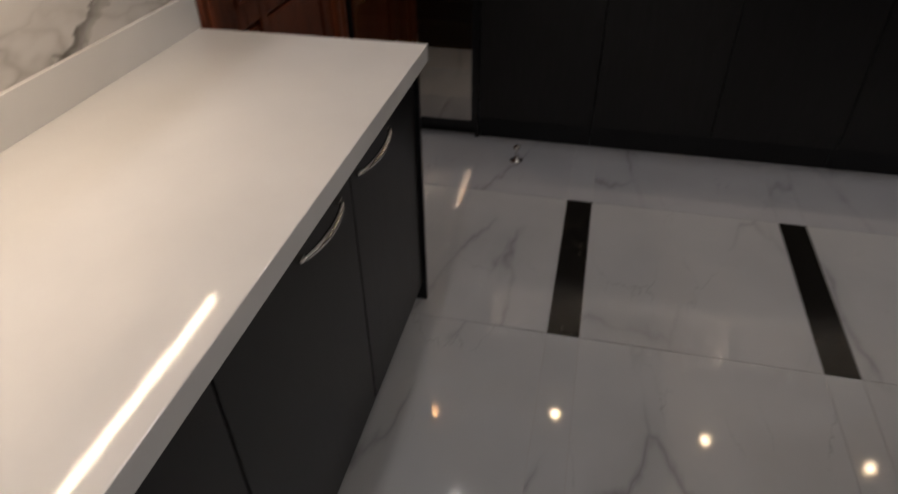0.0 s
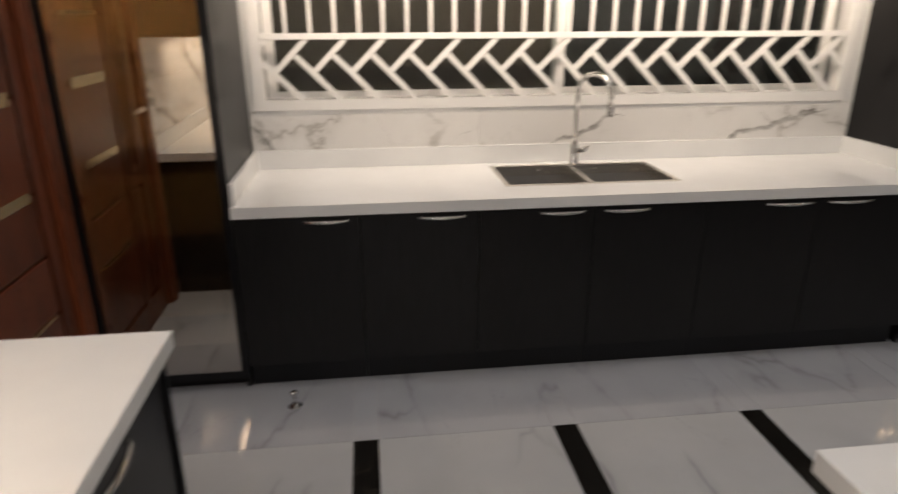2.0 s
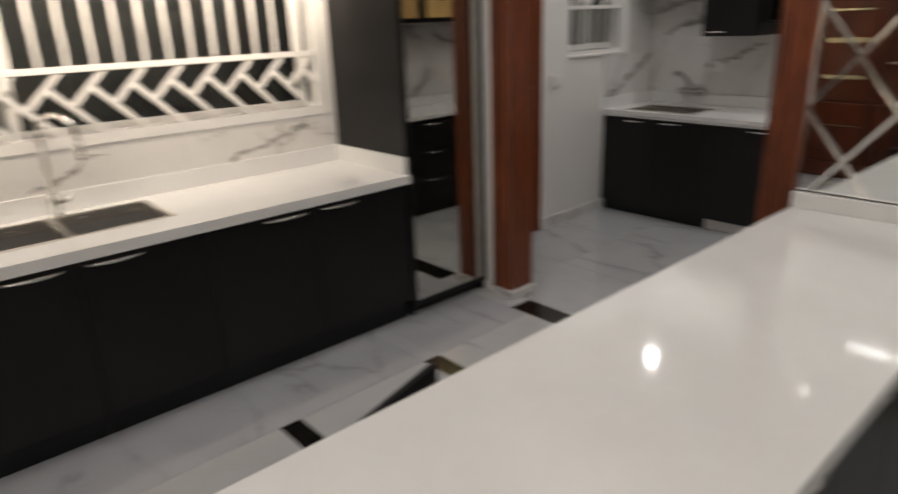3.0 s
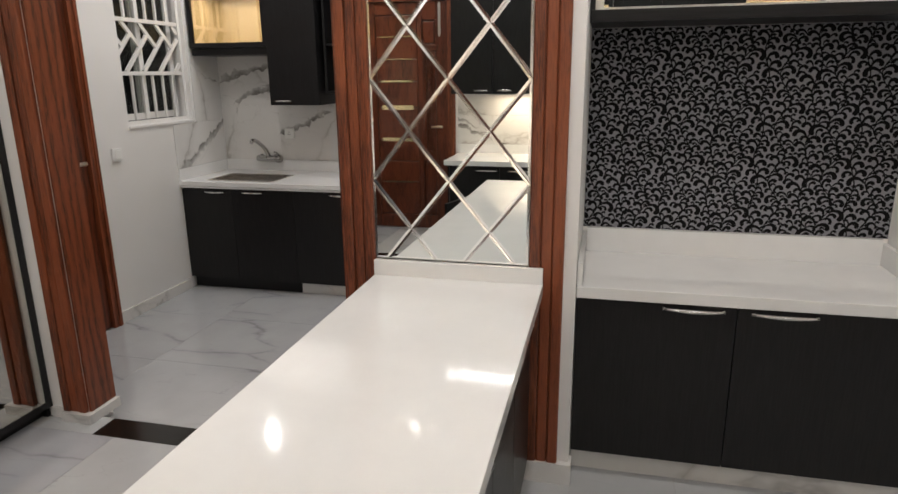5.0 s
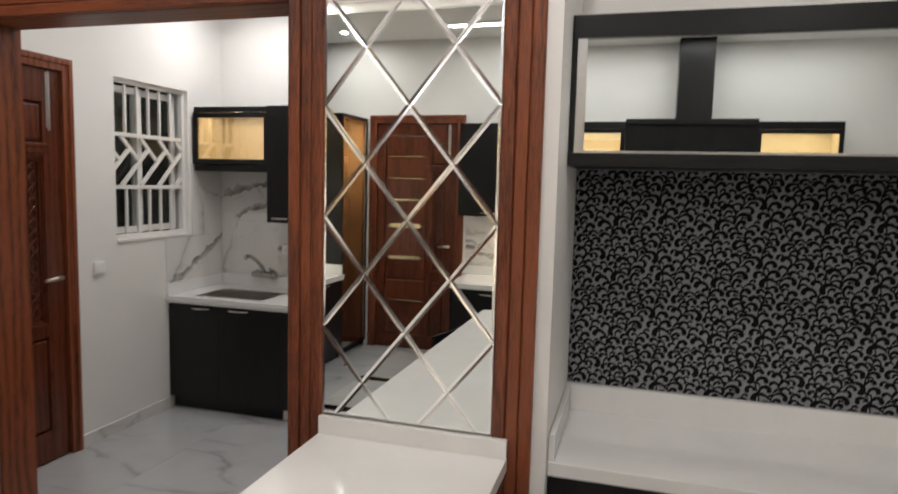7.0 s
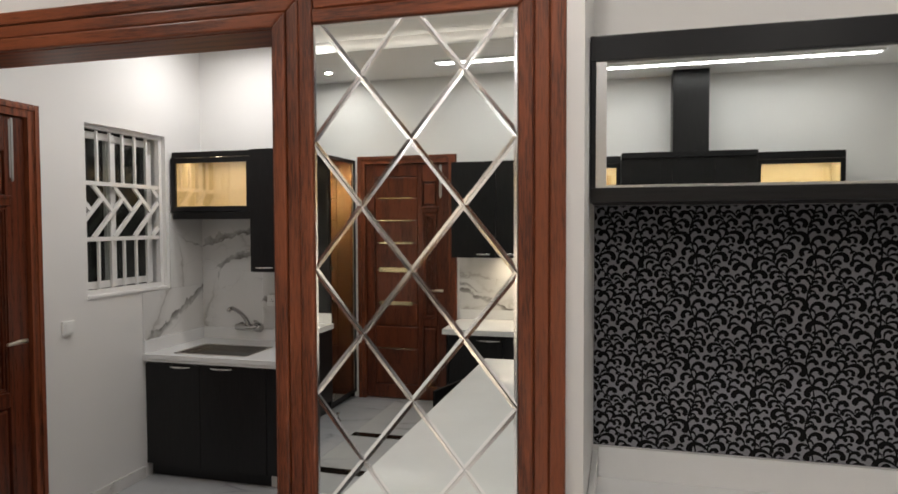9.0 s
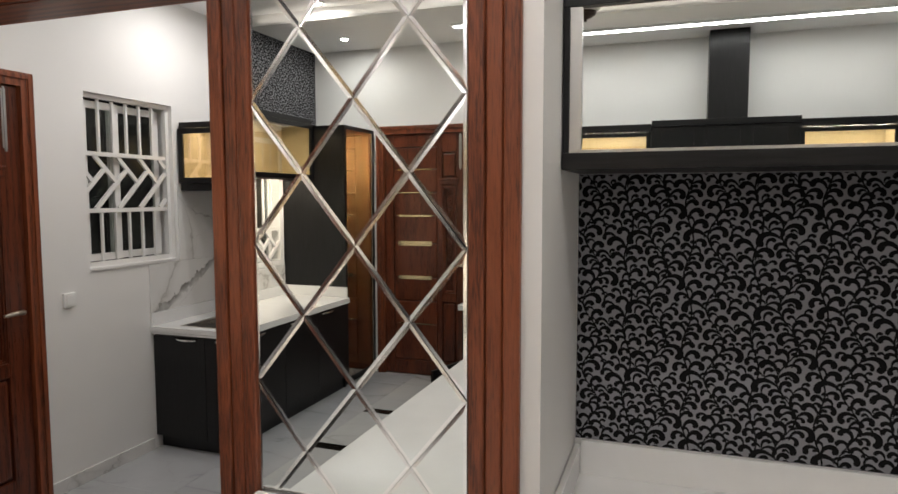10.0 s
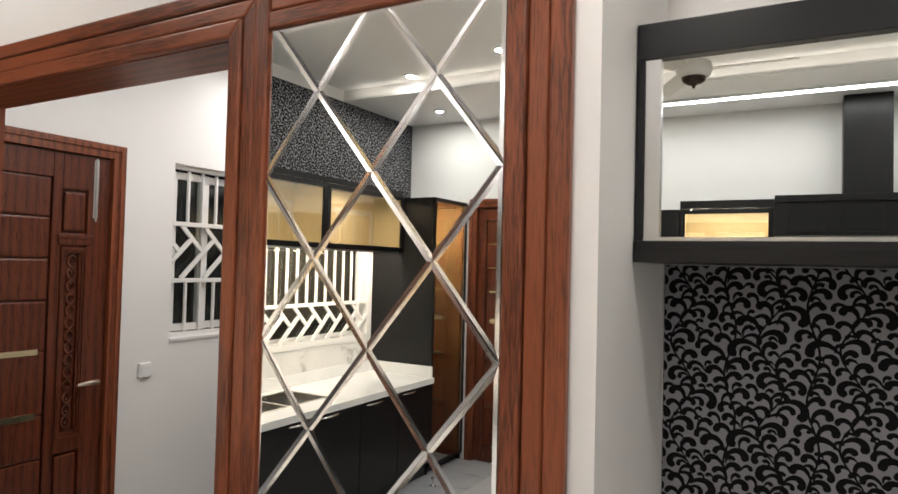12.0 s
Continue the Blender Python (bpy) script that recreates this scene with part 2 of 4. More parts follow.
SPLASH_DE = bold_veins(marble("splash_marble_tap_wall", (0.74, 0.73, 0.71), (0.32, 0.30, 0.27), 0.14, 1.1, 0.6, 0.02, 0.2, 0.25), "Y",
                       [(4.13, 1.73, 3.50, 1.90, 0.036), (3.98, 1.53, 3.50, 1.72, 0.030), (3.93, 1.57, 3.98, 1.35, 0.008), (4.14, 1.60, 3.94, 1.55, 0.006), (3.55, 1.22, 3.05, 1.45, 0.03), (2.9, 1.1, 2.3, 1.45, 0.03), (1.9, 1.1, 1.3, 1.4, 0.03)])
FLOOR_DARKER = marble("floor_marble_darker", (0.405, 0.415, 0.44), (0.19, 0.19, 0.20), 0.065, 1.5, 0.6, 0.020, 0.35, 0.22, 0.34, 0.22)
BLACK = marble("black_marble", (0.008, 0.007, 0.006), (0.09, 0.075, 0.055), 0.15, 3.0, 0.35, 0.02, 0.2, 0.05)
GROUT = paint("grout", (0.42, 0.41, 0.40), 0.8)
CHAR = laminate("charcoal_laminate", (0.0105, 0.0100, 0.0103))
CHAR_H = laminate("charcoal_laminate_flat", (0.0105, 0.0100, 0.0103), "y")
EDGE = material("black_edge", (0.006, 0.006, 0.007), 0.3, spec=0.36)
WOOD = timber("stained_wood_upright", (0.078, 0.020, 0.008), (0.262, 0.070, 0.026), "z", fine=3.6, figure=0.17)
WOOD_Y = timber("stained_wood_across", (0.078, 0.020, 0.008), (0.262, 0.070, 0.026), "y", fine=3.6, figure=0.17)
DOORWOOD = timber("door_wood", (0.052, 0.013, 0.006), (0.150, 0.036, 0.0140), "z", 0.26, 3.6, 0.16)
BEVEL = material("mirror_bevel", (0.97, 0.97, 0.96), 0.17, 1.0)
MIRROR = material("mirror_silver", (0.865, 0.91, 0.90), 0.0, 1.0)
BRONZE = coated_glass("bronze_glass", (0.66, 0.52, 0.38), 0.52)
CLEARPANE = coated_glass("cabinet_glass", (0.93, 0.88, 0.78), 0.14)
WINGLASS = coated_glass("window_glass", (0.85, 0.87, 0.86), 0.035)
SATIN = metal("satin_nickel", (0.72, 0.64, 0.54), 0.30)
TAPCHROME = metal("tap_chrome", (0.50, 0.49, 0.48), 0.10)
CHROME = metal("chrome", (0.78, 0.77, 0.75), 0.08)
STEEL = metal("brushed_steel", (0.80, 0.76, 0.70), 0.22, (1, 14, 1))
ALU = metal("aluminium", (0.62, 0.62, 0.61), 0.30)
BRASS = metal("brass_plate", (0.78, 0.64, 0.40), 0.22)
PVC = paint("white_enamel", (0.80, 0.79, 0.77), 0.3, 0.05)
NET = material("insect_net", (0.045, 0.034, 0.025), 0.85)
PLASTIC = material("white_plastic", (0.82, 0.82, 0.80), 0.3)
CREAM = paint("cream_lining", (0.74, 0.66, 0.48), 0.5)
PAPER = paint("grey_wallpaper", (0.238, 0.237, 0.258), 0.45, 0.3)
FLOCK = material("black_flock", (0.007, 0.0065, 0.007), 0.75, spec=0.12)
SPOTGLOW = glow("spot_glow", (1.0, 0.93, 0.84), 40)
LEDGLOW = glow("led_glow", (1.0, 0.97, 0.93), 6)
PUCKGLOW = glow("puck_glow", (1.0, 0.82, 0.58), 30)
FANWHITE = material("fan_enamel", (0.70, 0.68, 0.63), 0.3)
FANDARK = material("fan_bronze", (0.05, 0.03, 0.02), 0.3, 0.6)
DARKVOID = material("unlit_lining", (0.012, 0.012, 0.013), 0.6)


# ---- builders ----
def add_box(bm, x0, x1, y0, y1, z0, z1, bevel=0.0):
    made = bmesh.ops.create_cube(bm, size=1)["verts"]
    bmesh.ops.scale(bm, vec=(abs(x1 - x0), abs(y1 - y0), abs(z1 - z0)), verts=made)
    bmesh.ops.translate(bm, vec=((x0 + x1) / 2, (y0 + y1) / 2, (z0 + z1) / 2), verts=made)
    if bevel:
        edges = list({e for v in made for e in v.link_edges})
        bmesh.ops.bevel(bm, geom=edges, offset=bevel, segments=2, profile=0.6, affect="EDGES")
    return bm


def box(x0, x1, y0, y1, z0, z1, bevel=0.0):
    return add_box(bmesh.new(), x0, x1, y0, y1, z0, z1, bevel)


def boxes(rows, bevel=0.0):
    bm = bmesh.new()
    for row in rows:
        add_box(bm, *row, bevel)
    return bm


def lathe(profile, centre=(0, 0, 0), turn=24):
    """Turned solid from (radius, height) pairs."""
    bm = bmesh.new()
    rings = []
    for r, z in profile:
        rings.append([bm.verts.new((centre[0] + r * math.cos(2 * math.pi * k / turn), centre[1] + r * math.sin(2 * math.pi * k / turn), centre[2] + z)) for k in range(turn)])
    for a, b in zip(rings, rings[1:]):
        for k in range(turn):
            bm.faces.new((a[k], a[(k + 1) % turn], b[(k + 1) % turn], b[k])).smooth = True
    bm.faces.new(list(reversed(rings[0])))
    bm.faces.new(rings[-1])
    return bm


def tube(points, radius, sides=12, squash=1.0):
    """A round bar along a line of points; radius is a number or one for each point."""
    bm = bmesh.new()
    pts = [Vector(p) for p in points]
    radii = radius if isinstance(radius, (list, tuple)) else [radius] * len(pts)
    rings, up = [], None
    for i, p in enumerate(pts):
        d = (pts[min(i + 1, len(pts) - 1)] - pts[max(i - 1, 0)]).normalized()
        if up is None:
            up = Vector((0, 0, 1)) if abs(d.z) < 0.9 else Vector((1, 0, 0))
        side = d.cross(up).normalized()
        up = side.cross(d).normalized()
        rings.append([bm.verts.new(p + radii[i] * (math.cos(a) * side + squash * math.sin(a) * up)) for a in (2 * math.pi * k / sides for k in range(sides))])
    for a, b in zip(rings, rings[1:]):
        for k in range(sides):
            bm.faces.new((a[k], a[(k + 1) % sides], b[(k + 1) % sides], b[k])).smooth = True
    bm.faces.new(list(reversed(rings[0])))
    bm.faces.new(rings[-1])
    return bm


def mesh_of(name, bm, mat):
    bmesh.ops.recalc_face_normals(bm, faces=bm.faces)
    data = bpy.data.meshes.new(name)
    bm.to_mesh(data)
    bm.free()
    data.materials.append(mat)
    return data


def origin_of(ob):
    at = Vector(ob.location)
    while ob.parent:
        ob = ob.parent
        at = at + Vector(ob.location)
    return at


def part(name, bm, mat, parent, label=""):
    """One mesh, given in world metres, as a child of a thing or of a part."""
    at = origin_of(parent)
    bmesh.ops.translate(bm, vec=-at, verts=bm.verts)
    ob = new(name, mesh_of(name, bm, mat))
    ob.parent = parent
    return tagged(ob, label) if label else ob


def thing(name, where, label, category, group="", kind=""):
    ob = new(name)
    ob.location = where
    ob.empty_display_size = 0.1
    return tagged(ob, label, category, group, kind)


def solid(name, bm, mat, label, category, kind="", base=None):
    """A thing that is one mesh, its origin at its base."""
    lo = Vector([min(v.co[i] for v in bm.verts) for i in range(3)])
    hi = Vector([max(v.co[i] for v in bm.verts) for i in range(3)])
    at = Vector(((lo.x + hi.x) / 2, (lo.y + hi.y) / 2, lo.z))
    bmesh.ops.translate(bm, vec=-at, verts=bm.verts)
    ob = new(name, mesh_of(name, bm, mat))
    ob.location = at
    return tagged(ob, label, category, "", kind)

# ---- plan ----
WX, EX, EXB, NY, SY, DX, DS = -0.965, 3.70, 3.86, 4.14, -2.40, 6.70, 1.06
TOP = 0.905
PEN = 0.932    # peninsula worktop
LOW = -0.055   # floor of the second kitchen, a little below the first


def fb(face, front, u0, u1, d0, d1, z0, z1):
    """World box from a run's own measures: along it, depth behind its front, height."""
    if face == "S":
        return (u0, u1, front + d0, front + d1, z0, z1)
    if face == "N":
        return (u0, u1, front - d1, front - d0, z0, z1)
    if face == "E":
        return (front - d1, front - d0, u0, u1, z0, z1)
    return (front + d0, front + d1, u0, u1, z0, z1)


def fp(face, front, u, d, z):
    return {"S": (u, front + d, z), "N": (u, front - d, z), "E": (front - d, u, z), "W": (front + d, u, z)}[face]


# ---- structure ----
def wall(name, rows, label="plain off-white painted wall"):
    rows = [(*row[:4], -0.11 if row[4] == 0 else row[4], row[5]) for row in rows]
    return solid(name, boxes(rows), WALL, label, "wall", "structure")


wall("wall_west", [(WX - 0.15, WX, SY, 2.30, 0, 3.6), (WX - 0.15, WX, 2.30, 3.41, 2.62, 3.6), (WX - 0.15, WX, 3.41, NY, 0, 3.6)])
wall("wall_north", [(WX - 0.15, -0.28, NY, NY + 0.2, 0, 3.6), (-0.28, 3.0, NY, NY + 0.2, 0, 1.21), (-0.28, 3.0, NY, NY + 0.2, 2.45, 3.6),
                    (3.0, 3.99, NY, NY + 0.2, 0, 3.6), (3.99, 5.055, NY, NY + 0.2, 2.64, 3.6), (5.055, 5.43, NY, NY + 0.2, 0, 3.6),
                    (5.43, 6.24, NY, NY + 0.2, 0, 1.405), (5.43, 6.24, NY, NY + 0.2, 2.60, 3.6), (6.24, DX + 0.15, NY, NY + 0.2, 0, 3.6)])
wall("wall_east", [(EX, EXB, 0.70, 1.70, 0, 3.6), (EX, EXB, 1.70, 3.21, 2.616, 3.6), (EX, EXB, 3.21, NY, 0, 3.6), (EX, EXB, SY, -0.66, 0, 3.6)])
NICHE = "off-white painted wall of the cooking niche"
wall("wall_niche_north", [(EXB, 4.50, 0.70, 1.06, 0, 3.6)], NICHE)
wall("wall_niche_back", [(4.35, 4.50, -0.66, 0.70, 0, 3.6)], NICHE)
wall("wall_niche_south", [(EXB, 4.50, -0.81, -0.66, 0, 3.6)], NICHE)
wall("wall_second_kitchen", [(4.50, DX, 0.91, DS, 0, 3.6), (DX, DX + 0.15, 0.91, NY, 0, 3.6)])
wall("wall_south", [(WX - 0.15, EXB, SY - 0.15, SY, 0, 3.6)])
solid("ceiling", boxes([(0.20, EXB, SY, NY, 3.53, 3.60), (EXB, 4.35, -0.66, 0.70, 3.53, 3.60), (WX, 0.20, SY, NY, 3.43, 3.60), (EXB, DX, DS, NY, 3.41, 3.60)]), CEIL,
      "white plaster ceiling with a lower band along one side", "ceiling", "structure")

# skirting
for rows in ([(5.055, 5.935, NY - 0.014, NY, LOW, 0.036)], [(EXB, 3.99, NY - 0.014, NY, LOW, 0.036)],
             [(EX - 0.014, EX, 3.352, 3.44, 0, 0.06)], [(EX - 0.045, EXB + 0.02, 3.170, 3.194, 0, 0.052), (EX - 0.045, EX - 0.001, 3.1945, 3.352, 0, 0.052)],
             [(EX - 0.03, EX - 0.002, 0.690, 0.90, 0, 0.10)], [(EX - 0.002, 3.752, 0.688, 0.70, 0, 0.10)]):
    solid("baseboard", boxes(rows, 0.001), SPLASH, "grey-veined white marble baseboard", "baseboard", "structure")

def ring(face, front, u0, u1, z0, z1, w, d0, d1):
    """A rectangular frame, one closed mesh."""
    bm = bmesh.new()
    v = {}
    for k, d in enumerate((d0, d1)):
        for r, s in enumerate((0.0, w)):
            v[k, r] = [bm.verts.new(fp(face, front, u, d, z)) for u, z in ((u0 + s, z0 + s), (u1 - s, z0 + s), (u1 - s, z1 - s), (u0 + s, z1 - s))]
    for p, q in (((0, 0), (0, 1)), ((1, 0), (1, 1)), ((0, 0), (1, 0)), ((0, 1), (1, 1))):
        for k in range(4):
            bm.faces.new((v[p][k], v[p][(k + 1) % 4], v[q][(k + 1) % 4], v[q][k]))
    bmesh.ops.recalc_face_normals(bm, faces=bm.faces)
    return bm


# ---- cabinets ----
def bow_handle(face, front, u0, u1, z, parent, upright=False):
    """A flat bowed pull with its two feet."""
    pts, radii = [], []
    for k in range(13):
        f = k / 12
        reach = 0.010 + 0.022 * math.sin(math.pi * f) ** 0.7
        u = u0 + (u1 - u0) * f
        pts.append(fp(face, front, u, -reach, z))
        radii.append(0.0045 + 0.004 * math.sin(math.pi * f))
    bm = tube(pts, radii, 8)
    for u in (u0 + 0.008, u1 - 0.008):
        add_box(bm, *fb(face, front, u - 0.007, u + 0.007, -0.014, 0.0, z - 0.006, z + 0.006), 0.001)
    return part("handle", bm, CHROME, parent, "bowed chrome handle")


def base_unit(face, front, depth, doors, kick=None, low=0.12, high=TOP - 0.05, drop=0.018, group="", label="charcoal laminate base cabinet with bowed chrome handles", kick_mat=None, foot=0.0):
    """Doors: rows of u0, u1, z0, z1, handle u0, handle u1."""
    u0, u1 = min(d[0] for d in doors), max(d[1] for d in doors)
    t = thing("base_cabinet", fp(face, front, (u0 + u1) / 2, depth / 2, foot), label, "cabinet", group)
    part("body", boxes([fb(face, front, u0, u1, 0.020, depth, low, high)]), CHAR, t)
    part("kickboard", box(*fb(face, front, u0, u1, 0.06, 0.075, foot, low)), kick_mat or EDGE, t)
    for a, b, z0, z1, h0, h1 in doors:
        d = part("door" if z1 - z0 > 0.3 else "drawer_front", box(*fb(face, front, a + 0.0012, b - 0.0012, 0.0, 0.018, z0, z1), 0.0015), CHAR, t)
        bow_handle(face, front, h0, h1, z1 - drop, d)
    return t


def end_panel(face, front, u0, u1, depth, z0, z1, mat=None):
    return solid("end_panel", box(*fb(face, front, u0, u1, 0, depth, z0, z1), 0.001), mat or CHAR, "charcoal laminate end panel beside the cabinets", "cabinet panel")


G = "sink wall base cabinets"
NF = 3.42
DZ0, DZ1 = 0.13, 0.846
base_unit("S", NF, NY - NF, [(-0.31, 0.235, DZ0, DZ1, -0.005, 0.19)], group=G)
base_unit("S", NF, NY - NF, [(0.237, 0.77, DZ0, DZ1, 0.495, 0.71), (0.772, 1.31, DZ0, DZ1, 1.05, 1.265)], group=G)
base_unit("S", NF, NY - NF, [(1.312, 1.86, DZ0, DZ1, 1.355, 1.575)], group=G)
base_unit("S", NF, NY - NF, [(1.862, 2.43, DZ0, DZ1, 2.15, 2.39), (2.432, 3.04, DZ0, DZ1, 2.47, 2.70)], group=G)
WF = -0.275
G = "long counter base cabinets"
for lo in (1.09, -0.03, -1.15, -2.27):
    mid = lo + 0.588
    base_unit("E", WF, WF - WX, [(lo, mid, DZ0 - 0.05, DZ1, mid - 0.295, mid - 0.080), (mid + 0.004, lo + 1.116, DZ0 - 0.05, DZ1, mid + 0.025, mid + 0.255)], low=0.08, drop=0.040, group=G)
end_panel("E", WF + 0.012, 2.208, 2.224, WF - WX, 0.0, TOP - 0.05, EDGE)

# worktops
def pierced_slab(x0, x1, y0, y1, hole, z0, z1):
    """A slab with a rectangular hole through it."""
    bm = bmesh.new()
    xs, ys = (x0, hole[0], hole[1], x1), (y0, hole[2], hole[3], y1)
    grid = {(i, j, k): bm.verts.new((xs[i], ys[j], z)) for i in range(4) for j in range(4) for k, z in enumerate((z0, z1))}
    for i in range(3):
        for j in range(3):
            if (i, j) != (1, 1):
                for k in (0, 1):
                    bm.faces.new([grid[p] for p in ((i, j, k), (i + 1, j, k), (i + 1, j + 1, k), (i, j + 1, k))])
    for i in range(3):
        for j in (0, 3):
            bm.faces.new([grid[p] for p in ((i, j, 0), (i + 1, j, 0), (i + 1, j, 1), (i, j, 1))])
            bm.faces.new([grid[p] for p in ((j, i, 0), (j, i + 1, 0), (j, i + 1, 1), (j, i, 1))])
    for p, q in (((1, 1), (2, 1)), ((2, 1), (2, 2)), ((2, 2), (1, 2)), ((1, 2), (1, 1))):
        bm.faces.new([grid[r] for r in ((*p, 0), (*q, 0), (*q, 1), (*p, 1))])
    return bm


def worktop(label, slabs, upstands, name="worktop", hole=None, low=TOP - 0.05):
    x0, x1 = min(r[0] for r in slabs), max(r[1] for r in slabs)
    y0, y1 = min(r[2] for r in slabs), max(r[3] for r in slabs)
    t = thing(name, ((x0 + x1) / 2, (y0 + y1) / 2, TOP - 0.05), label, "countertop")
    part("slab", pierced_slab(*slabs[0][:4], hole, *slabs[0][4:]) if hole else box(*slabs[0], 0.003), QUARTZ, t)
    for row in upstands:
        part("upstand", box(*row, 0.002), QUARTZ, t)
    return t


SX0, SX1, SY0, SY1 = 0.945, 1.79, 3.62, 4.02
worktop("white quartz countertop with upstand, cut out for a sink",
        [(-0.31, 3.06, 3.40, NY, TOP - 0.05, TOP)],
        [(-0.29, 3.04, NY - 0.022, NY - 0.001, TOP, TOP + 0.10), (-0.31, -0.29, 3.42, NY, TOP, TOP + 0.10), (3.04, 3.06, 3.42, NY, TOP, TOP + 0.10)], hole=(SX0, SX1, SY0, SY1))
worktop("long white quartz countertop with upstand against the marble splashback",
        [(WX, -0.245, SY + 0.002, 2.260, TOP - 0.05, TOP)], [(WX + 0.001, WX + 0.022, SY + 0.002, 2.262, TOP, TOP + 0.10)])

# ---- marble splashbacks ----
def splash(rows, label="white marble tile splashback with grey veins", mat=None):
    t = tagged(thing("splashback", (rows[0][0], rows[0][2], rows[0][4]), label, "splashback"), kind="structure")
    for row in rows:
        part("tile", box(*row, 0.0008), mat or SPLASH, t)


splash([(-0.31 + 1.2 * k, min(-0.31 + 1.2 * (k + 1) - 0.0012, 3.06), NY - 0.010, NY - 0.001, TOP + 0.10, 1.205) for k in range(3)], mat=SPLASH_N)
splash([(WX + 0.001, WX + 0.010, 2.27 - 1.2 * (k + 1) + 0.0015, 2.27 - 1.2 * k, TOP + 0.10 + 0.315 * j, TOP + 0.10 + 0.315 * (j + 1) - 0.0015) for k in range(3) for j in range(2)], mat=SPLASH_W)
splash([(5.945, DX - 0.01, NY - 0.010, NY - 0.001, TOP + 0.10, 1.378), (6.27, DX - 0.01, NY - 0.010, NY - 0.001, 1.3795, 1.995)], mat=SPLASH_DN)
splash([(DX - 0.010, DX - 0.001, a, b - 0.0015, z0, z1) for a, b in ((3.55, 4.128), (2.95, 3.55), (2.35, 2.95), (1.75, 2.35), (1.07, 1.75)) for z0, z1 in ((TOP + 0.10, 1.50), (1.5015, 2.05))], mat=SPLASH_DE)

# ---- sinks and taps ----
def bowl_mesh(x0, x1, y0, y1, top, deep):
    t = 0.004
    bm = boxes([(x0, x1, y0, y1, top - deep, top - deep + t), (x0, x0 + t, y0, y1, top - deep + t, top - 0.001), (x1 - t, x1, y0, y1, top - deep + t, top - 0.001),
                (x0 + t, x1 - t, y0, y0 + t, top - deep + t, top - 0.001), (x0 + t, x1 - t, y1 - t, y1, top - deep + t, top - 0.001)])
    return bm


def sink(x0, x1, y0, y1, splits, label):
    t = thing("sink", ((x0 + x1) / 2, (y0 + y1) / 2, TOP - 0.2), label, "sink")
    r = 0.016
    part("rim", boxes([(x0 - r, x1 + r, y0 - r, y0 + 0.004, TOP + 0.0005, TOP + 0.004), (x0 - r, x1 + r, y1 - 0.004, y1 + r, TOP + 0.0005, TOP + 0.004),
                       (x0 - r, x0 + 0.004, y0 + 0.004, y1 - 0.004, TOP + 0.0005, TOP + 0.004), (x1 - 0.004, x1 + r, y0 + 0.004, y1 - 0.004, TOP + 0.0005, TOP + 0.004)]
                      + [(s - 0.012, s + 0.012, y0 + 0.004, y1 - 0.004, TOP - 0.006, TOP + 0.003) for s in splits]), STEEL, t)
    cuts = [x0] + list(splits) + [x1]
    for a, b in zip(cuts, cuts[1:]):
        bowl = part("bowl", bowl_mesh(a + 0.004, b - 0.004, y0 + 0.004, y1 - 0.004, TOP, 0.19), STEEL, t, "brushed steel bowl")
        part("drain", lathe([(0.045, 0), (0.045, 0.004), (0.03, 0.002)], ((a + b) / 2, (y0 + y1) / 2, TOP - 0.184)), CHROME, bowl)
    return t


sink(SX0, SX1, SY0, SY1, [1.36], "double-bowl brushed steel sink set in the white countertop")


def gooseneck(x, y):
    t = thing("faucet", (x, y, TOP), "tall chrome gooseneck kitchen faucet behind the sink", "faucet")
    part("base", lathe([(0.030, 0), (0.030, 0.006), (0.022, 0.012), (0.020, 0.10), (0.017, 0.11)], (x, y, TOP + 0.004)), CHROME, t)
    arc = [(x, y, TOP + 0.08), (x, y, TOP + 0.385)]
    for k in range(1, 13):
        a = math.pi * k / 12
        arc.append((x + 0.060 * (1 - math.cos(a)), y - 0.085 * (1 - math.cos(a)), TOP + 0.385 + 0.10 * math.sin(a)))
    arc.append((x + 0.12, y - 0.17, TOP + 0.325))
    part("spout", tube(arc, 0.0125, 14), CHROME, t)
    part("nozzle", lathe([(0.014, 0), (0.017, 0.02), (0.017, 0.05), (0.014, 0.055)], (x + 0.12, y - 0.17, TOP + 0.28)), CHROME, t)
    part("lever", tube([(x + 0.015, y, TOP + 0.07), (x + 0.05, y - 0.005, TOP + 0.075), (x + 0.075, y - 0.01, TOP + 0.10)], [0.016, 0.014, 0.006], 12), CHROME, t)


gooseneck(1.40, 4.05)

# ---- windows ----
def bar(bm, p, q, width, y0, y1):
    """A flat bar in the plane of a window, from p to q (x, z)."""
    d = Vector((q[0] - p[0], q[1] - p[1])).normalized() * width / 2
    n = Vector((-d.y, d.x))
    vs = []
    for y in (y0, y1):
        vs.append([bm.verts.new((a[0] + s * n.x, y, a[1] + s * n.y)) for a, s in ((p, 1), (q, 1), (q, -1), (p, -1))])
    a, b = vs
    bm.faces.new(a)
    bm.faces.new(list(reversed(b)))
    for k in range(4):
        bm.faces.new((a[k], b[k], b[(k + 1) % 4], a[(k + 1) % 4]))


